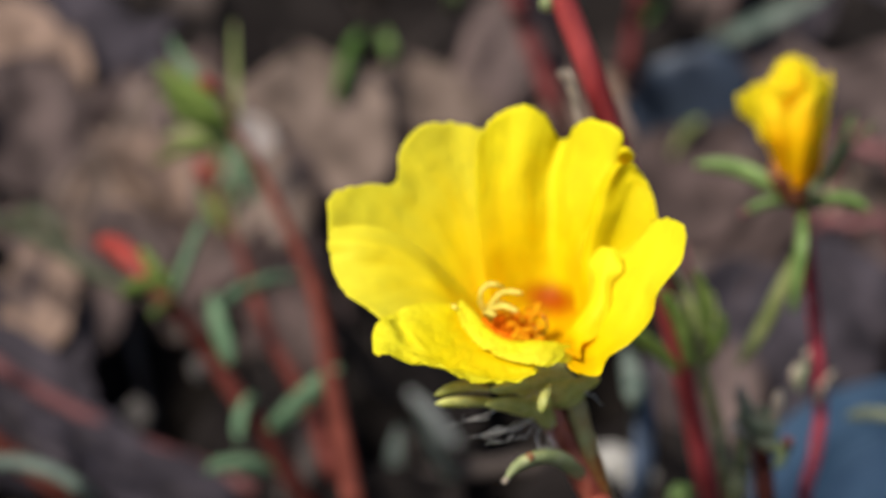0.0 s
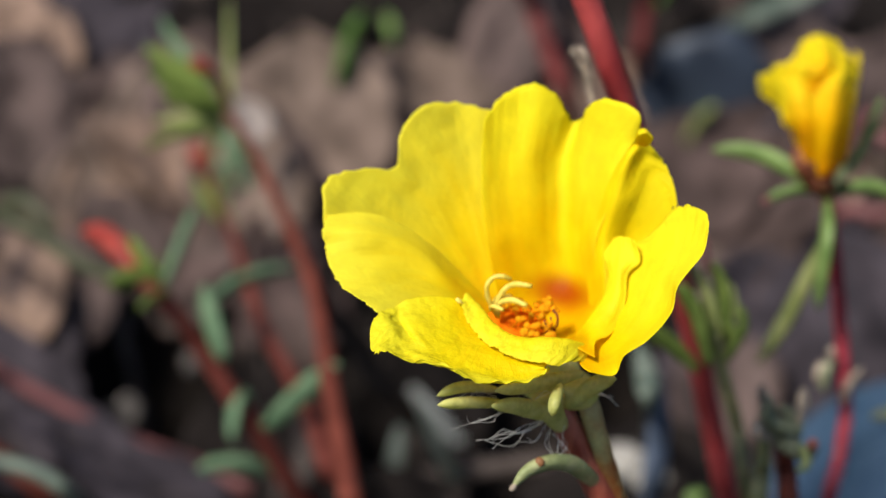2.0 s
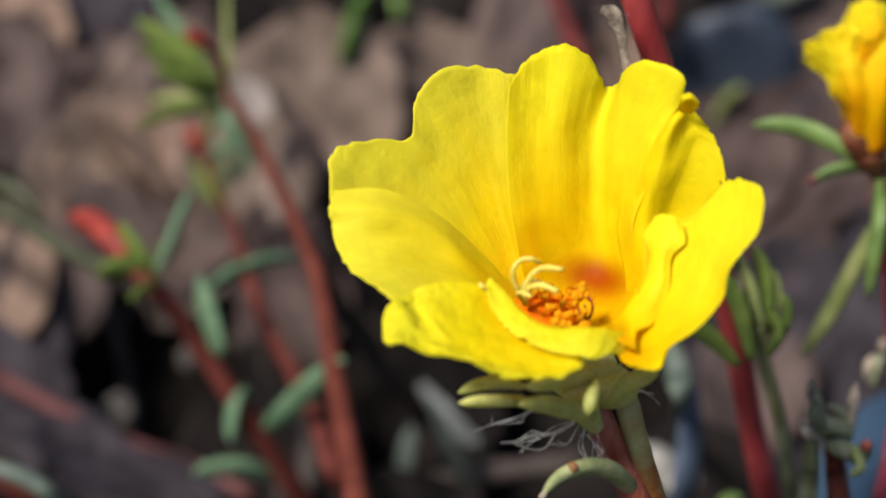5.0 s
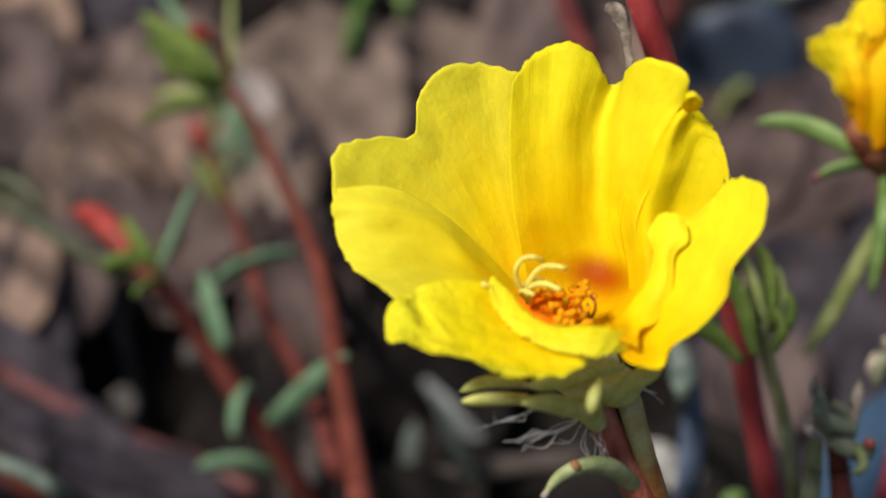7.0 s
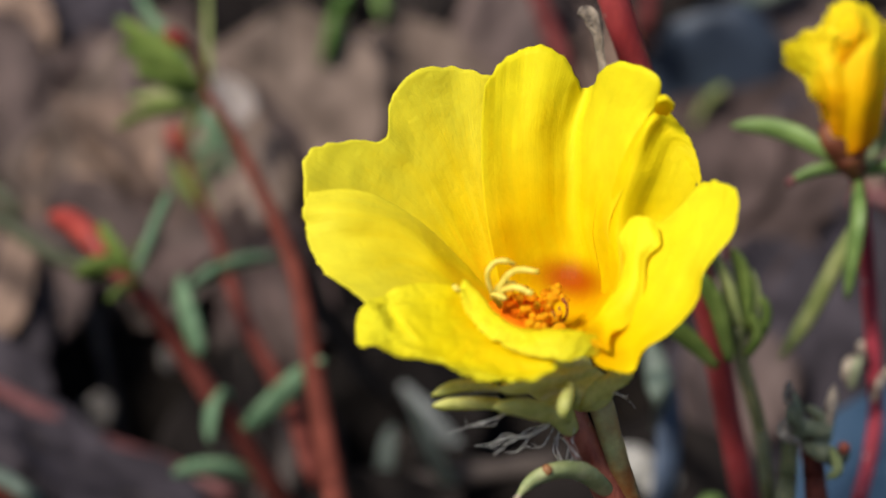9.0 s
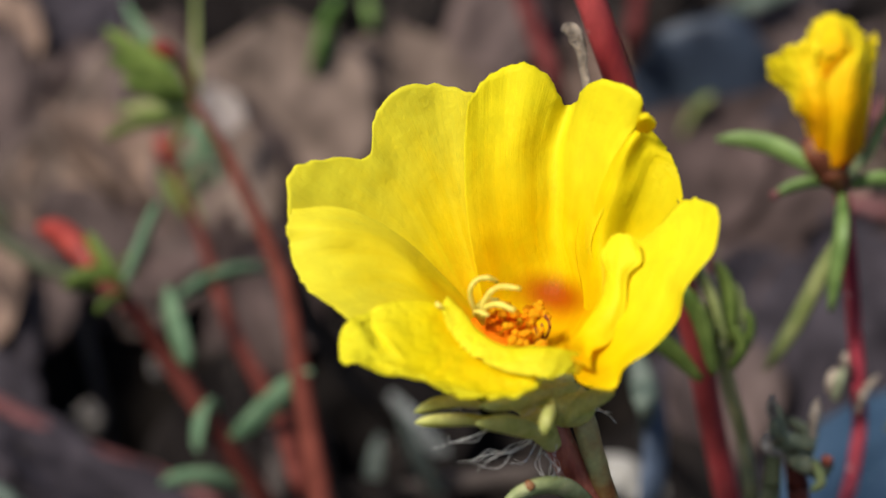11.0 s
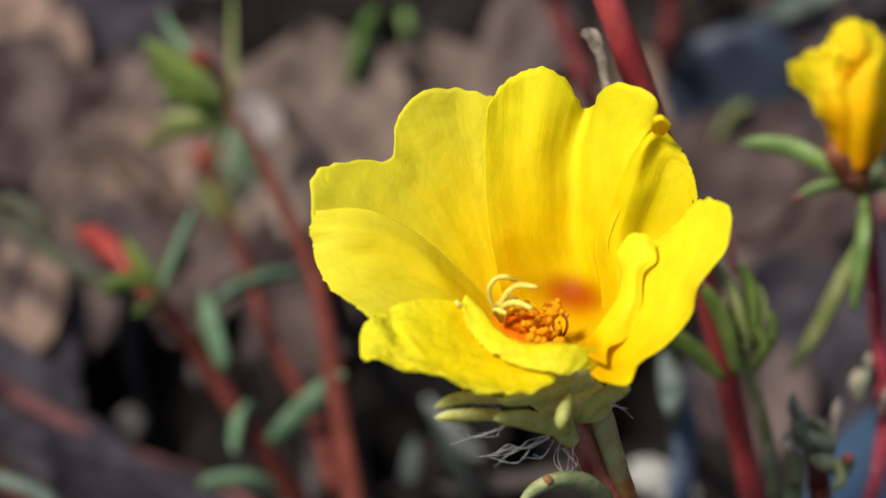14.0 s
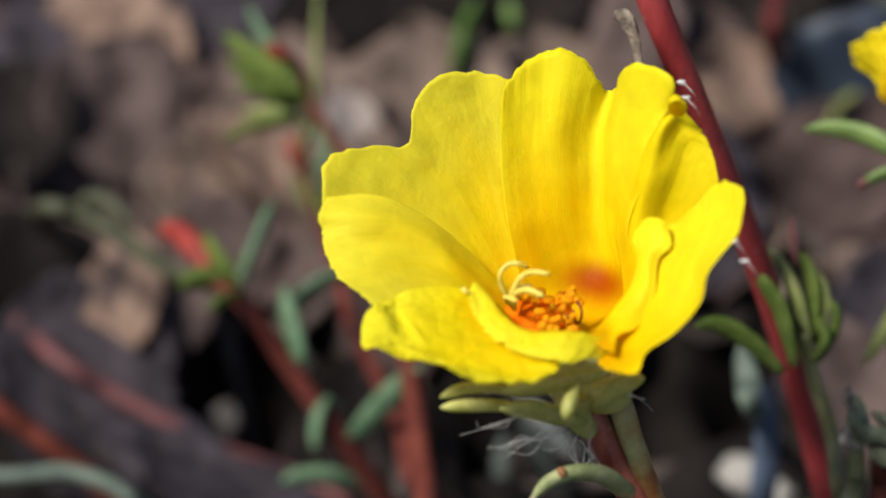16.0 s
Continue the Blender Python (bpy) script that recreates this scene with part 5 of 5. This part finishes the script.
def twig(path, r, label="grey beige twig lying in the litter"):
    return tagged(obj("twig", tube(path, [r * 0.8, r, r * 0.95, r, r * 0.6], ring=8, steps=24, rough=0.35), M_twig), label, "twig", "twigs in the litter")


twig([(-2.33, 13.33, 0.60), (-1.10, 13.47, 0.70), (0.26, 13.64, 0.90), (1.78, 13.98, 0.80), (3.04, 14.06, 0.50)], 0.25)
twig([(-14.68, 26.69, 0.80), (-12.84, 25.15, 1.00), (-10.94, 24.61, 0.80)], 0.2)
twig([(-9.96, 35.22, 0.80), (-8.76, 37.15, 0.90), (-8.04, 39.58, 0.80)], 0.25)
twig([(-4.33, 16.02, 0.80), (-4.09, 13.97, 1.00), (-4.16, 12.96, 0.60)], 0.3)
for k in range(26):
    x, y, a, n = rng.uniform(-15, 18), rng.uniform(10, 34), rng.uniform(0, math.pi), rng.uniform(1.2, 4.0)
    dx, dy = math.cos(a) * n, math.sin(a) * n
    twig([(x - dx, y - dy, ground_height(x - dx, y - dy) + 0.2), (x, y, ground_height(x, y) + rng.uniform(0.3, 0.6)), (x + dx, y + dy, ground_height(x + dx, y + dy) + 0.2)], rng.uniform(0.06, 0.16))


def stone(place, r, squash, seed, mat=M_stone, label="small pale stone in the soil"):
    bm = bmesh.new()
    blob(bm, (0, 0, 0), r, squash, seed, 0.45, 3)
    ob = obj("stone", bm, mat)
    ob.location = Vector(place) * CM
    return tagged(ob, label, "stone", "stones in the soil")


stone((-8.52, 15.66, 0.45), 0.45, (0.8, 0.8, 1.1), 1)
stone((-6.34, 28.08, 0.90), 0.45, (1.2, 0.8, 0.9), 2)
stone((2.90, 12.75, 1.80), 0.52, (1.0, 0.8, 0.8), 3, M_pebble, "white pebble in the litter")
stone((3.40, 12.55, 1.60), 0.36, (1.2, 0.8, 0.8), 9, M_pebble, "white pebble in the litter")
twig([(0.97, 13.80, 0.50), (1.90, 13.87, 0.70), (3.06, 14.13, 0.60)], 0.2)
stone((-6.10, 23.98, 3.00), 0.42, (1.0, 0.7, 1.2), 13)
stone((-7.15, 17.76, 0.50), 0.3, (1, 0.8, 1.2), 4)
stone((5.22, 24.64, 4.20), 1.15, (1.45, 0.35, 1.7), 6, M_slate, "dark blue grey shard of slate in the litter")
for k in range(60):
    x, y = rng.uniform(-16, 18), rng.uniform(9, 34)
    r = rng.uniform(0.12, 0.4)
    stone((x, y, ground_height(x, y) + r * 0.3), r, (1.1, 1, 0.8), k + 20, rng.choice((M_soil, M_soil, M_twig)), "crumb of soil or gravel in the litter")


# ---- fine litter of torn leaf pieces, far too many to count ----
def litter_surface():
    """Torn leaf pieces: each island takes its own dry-leaf colour, mottled within."""
    m = bpy.data.materials.new("mixed_leaf_litter")
    m.use_nodes = True
    n, l = m.node_tree.nodes, m.node_tree.links
    b = n["Principled BSDF"]
    geo = n.new("ShaderNodeNewGeometry")
    ramp = n.new("ShaderNodeValToRGB")
    e = ramp.color_ramp.elements
    e[0].position, e[0].color = 0.0, (0.018, 0.014, 0.013, 1)
    e[1].position, e[1].color = 1.0, (0.25, 0.18, 0.135, 1)
    for at, c in ((0.3, (0.055, 0.042, 0.038)), (0.6, (0.105, 0.078, 0.069)), (0.87, (0.15, 0.110, 0.092))):
        k = e.new(at)
        k.color = (*c, 1)
    l.new(geo.outputs["Random Per Island"], ramp.inputs["Fac"])
    tc = n.new("ShaderNodeTexCoord")
    cloud = n.new("ShaderNodeTexNoise")
    cloud.inputs["Scale"].default_value, cloud.inputs["Detail"].default_value = 170, 5
    l.new(tc.outputs["Object"], cloud.inputs["Vector"])
    tone = n.new("ShaderNodeMapRange")
    tone.inputs["From Min"].default_value, tone.inputs["From Max"].default_value = 0.3, 0.7
    tone.inputs["To Min"].default_value, tone.inputs["To Max"].default_value = 0.55, 1.4
    l.new(cloud.outputs["Fac"], tone.inputs["Value"])
    mul = n.new("ShaderNodeVectorMath")
    mul.operation = "SCALE"
    l.new(ramp.outputs["Color"], mul.inputs[0])
    l.new(tone.outputs[0], mul.inputs["Scale"])
    l.new(mul.outputs[0], b.inputs["Base Color"])
    b.inputs["Roughness"].default_value = 0.85
    b.inputs["Specular IOR Level"].default_value = 0.15
    bp = n.new("ShaderNodeBump")
    bp.inputs["Strength"].default_value, bp.inputs["Distance"].default_value = 0.4, 0.0004
    l.new(cloud.outputs["Fac"], bp.inputs["Height"])
    l.new(bp.outputs[0], b.inputs["Normal"])
    return m


def build_litter():
    rng = random.Random(21)
    verts, faces = [], []
    for k in range(6500):
        near = k < 380
        x, y = (rng.uniform(-20, 20), rng.uniform(17, 42)) if near else (rng.uniform(-33, 33), rng.uniform(-20, 45))
        if k > 2000:
            x, y = rng.gauss(0, 48), 12 + rng.gauss(0, 48)
            if abs(x) < 30 and -18 < y < 44:
                continue
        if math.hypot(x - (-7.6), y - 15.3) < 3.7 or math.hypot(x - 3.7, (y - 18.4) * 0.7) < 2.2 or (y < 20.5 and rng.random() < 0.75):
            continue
        size = rng.uniform(1.0, 2.6)
        if x < 2 and 28.2 < y < 44 and rng.random() < 0.92:
            continue
        m = Matrix.Translation((x, y, ground_height(x, y) + rng.uniform(0.05, 0.35))) @ pose(0, 0, 0, rng.uniform(0, 45), rng.uniform(-35, 35), rng.uniform(-70, 70))
        bend, cup = rng.uniform(-0.5, 0.6), rng.uniform(-0.3, 0.6)
        width = rng.uniform(0.3, 0.6)
        start = len(verts)
        for layer in (0.0, -0.03):
            for i in range(5):
                v = i / 4
                for j in range(4):
                    u = j / 1.5 - 1
                    w = width * (0.35 + math.sin(math.pi * (0.1 + 0.8 * v))) * 0.75
                    q = (u * w * size * rng.uniform(0.85, 1.1) if layer == 0.0 else verts_flat[i * 4 + j][0], v * size, size * (bend * math.sin(2.4 * v) * 0.5 + cup * w * u * u))
                    if layer == 0.0:
                        if i == j == 0:
                            verts_flat = []
                        verts_flat.append(q)
                    verts.append(m @ Vector((q[0], q[1], q[2] + layer)) * CM)
        for i in range(4):
            for j in range(3):
                a = start + i * 4 + j
                faces.append((a, a + 1, a + 5, a + 4))
                faces.append((a + 20, a + 24, a + 25, a + 21))
        ring = [0, 1, 2, 3, 7, 11, 15, 19, 18, 17, 16, 12, 8, 4]
        for p, q in zip(ring, ring[1:] + ring[:1]):
            faces.append((start + q, start + p, start + p + 20, start + q + 20))
    me = bpy.data.meshes.new("leaf_litter")
    me.from_pydata(verts, [], faces)
    me.polygons.foreach_set("use_smooth", [True] * len(me.polygons))
    me.materials.append(litter_surface())
    tagged(new("leaf_litter", me), "torn brown, mauve and tan pieces of dry leaves", "leaf litter", kind="stuff")


build_litter()


# ---- blue basin beside the second flower ----
def build_basin():
    """A round plastic basin, half sunk in the litter: wall, floor and rolled rim."""
    crest = Vector((9.75, 12.75, 4.45))
    R, H = 4.3, crest.z
    c = Vector((crest.x, crest.y - R, 0.0))
    base = thing("blue_basin", c, "scuffed blue plastic basin half hidden by stems", "basin")
    prof = [(R * 0.86, 0.05), (R * 0.88, 0.0), (R * 0.93, H * 0.5), (R * 0.97, H * 0.9), (R * 1.0, H * 0.95), (R * 0.985, H), (R * 0.93, H * 1.005), (R * 0.80, H * 0.985), (R * 0.77, H * 0.97), (R * 0.75, H * 0.90), (R * 0.72, H * 0.88), (R * 0.68, H * 0.90), (R * 0.30, H * 0.91), (0.02, H * 0.91)]
    bm = bmesh.new()
    n = 72
    rings = [[bm.verts.new((c + Vector((math.cos(2 * math.pi * k / n) * r, math.sin(2 * math.pi * k / n) * r, z))) * CM) for k in range(n)] for r, z in prof]
    for a, b in zip(rings, rings[1:]):
        for k in range(n):
            bm.faces.new((a[k], a[(k + 1) % n], b[(k + 1) % n], b[k]))
    part("body", bm, M_blue, base)
    rim = bmesh.new()
    loop = [c + Vector((math.cos(a) * R * 0.985, math.sin(a) * R * 0.985, H * 0.97)) for a in np.linspace(0, 2 * math.pi, 40)]
    add_tube(rim, loop, [0.16, 0.16], ring=10, steps=120)
    part("rim", rim, M_blue, base, "rolled rim")


build_basin()
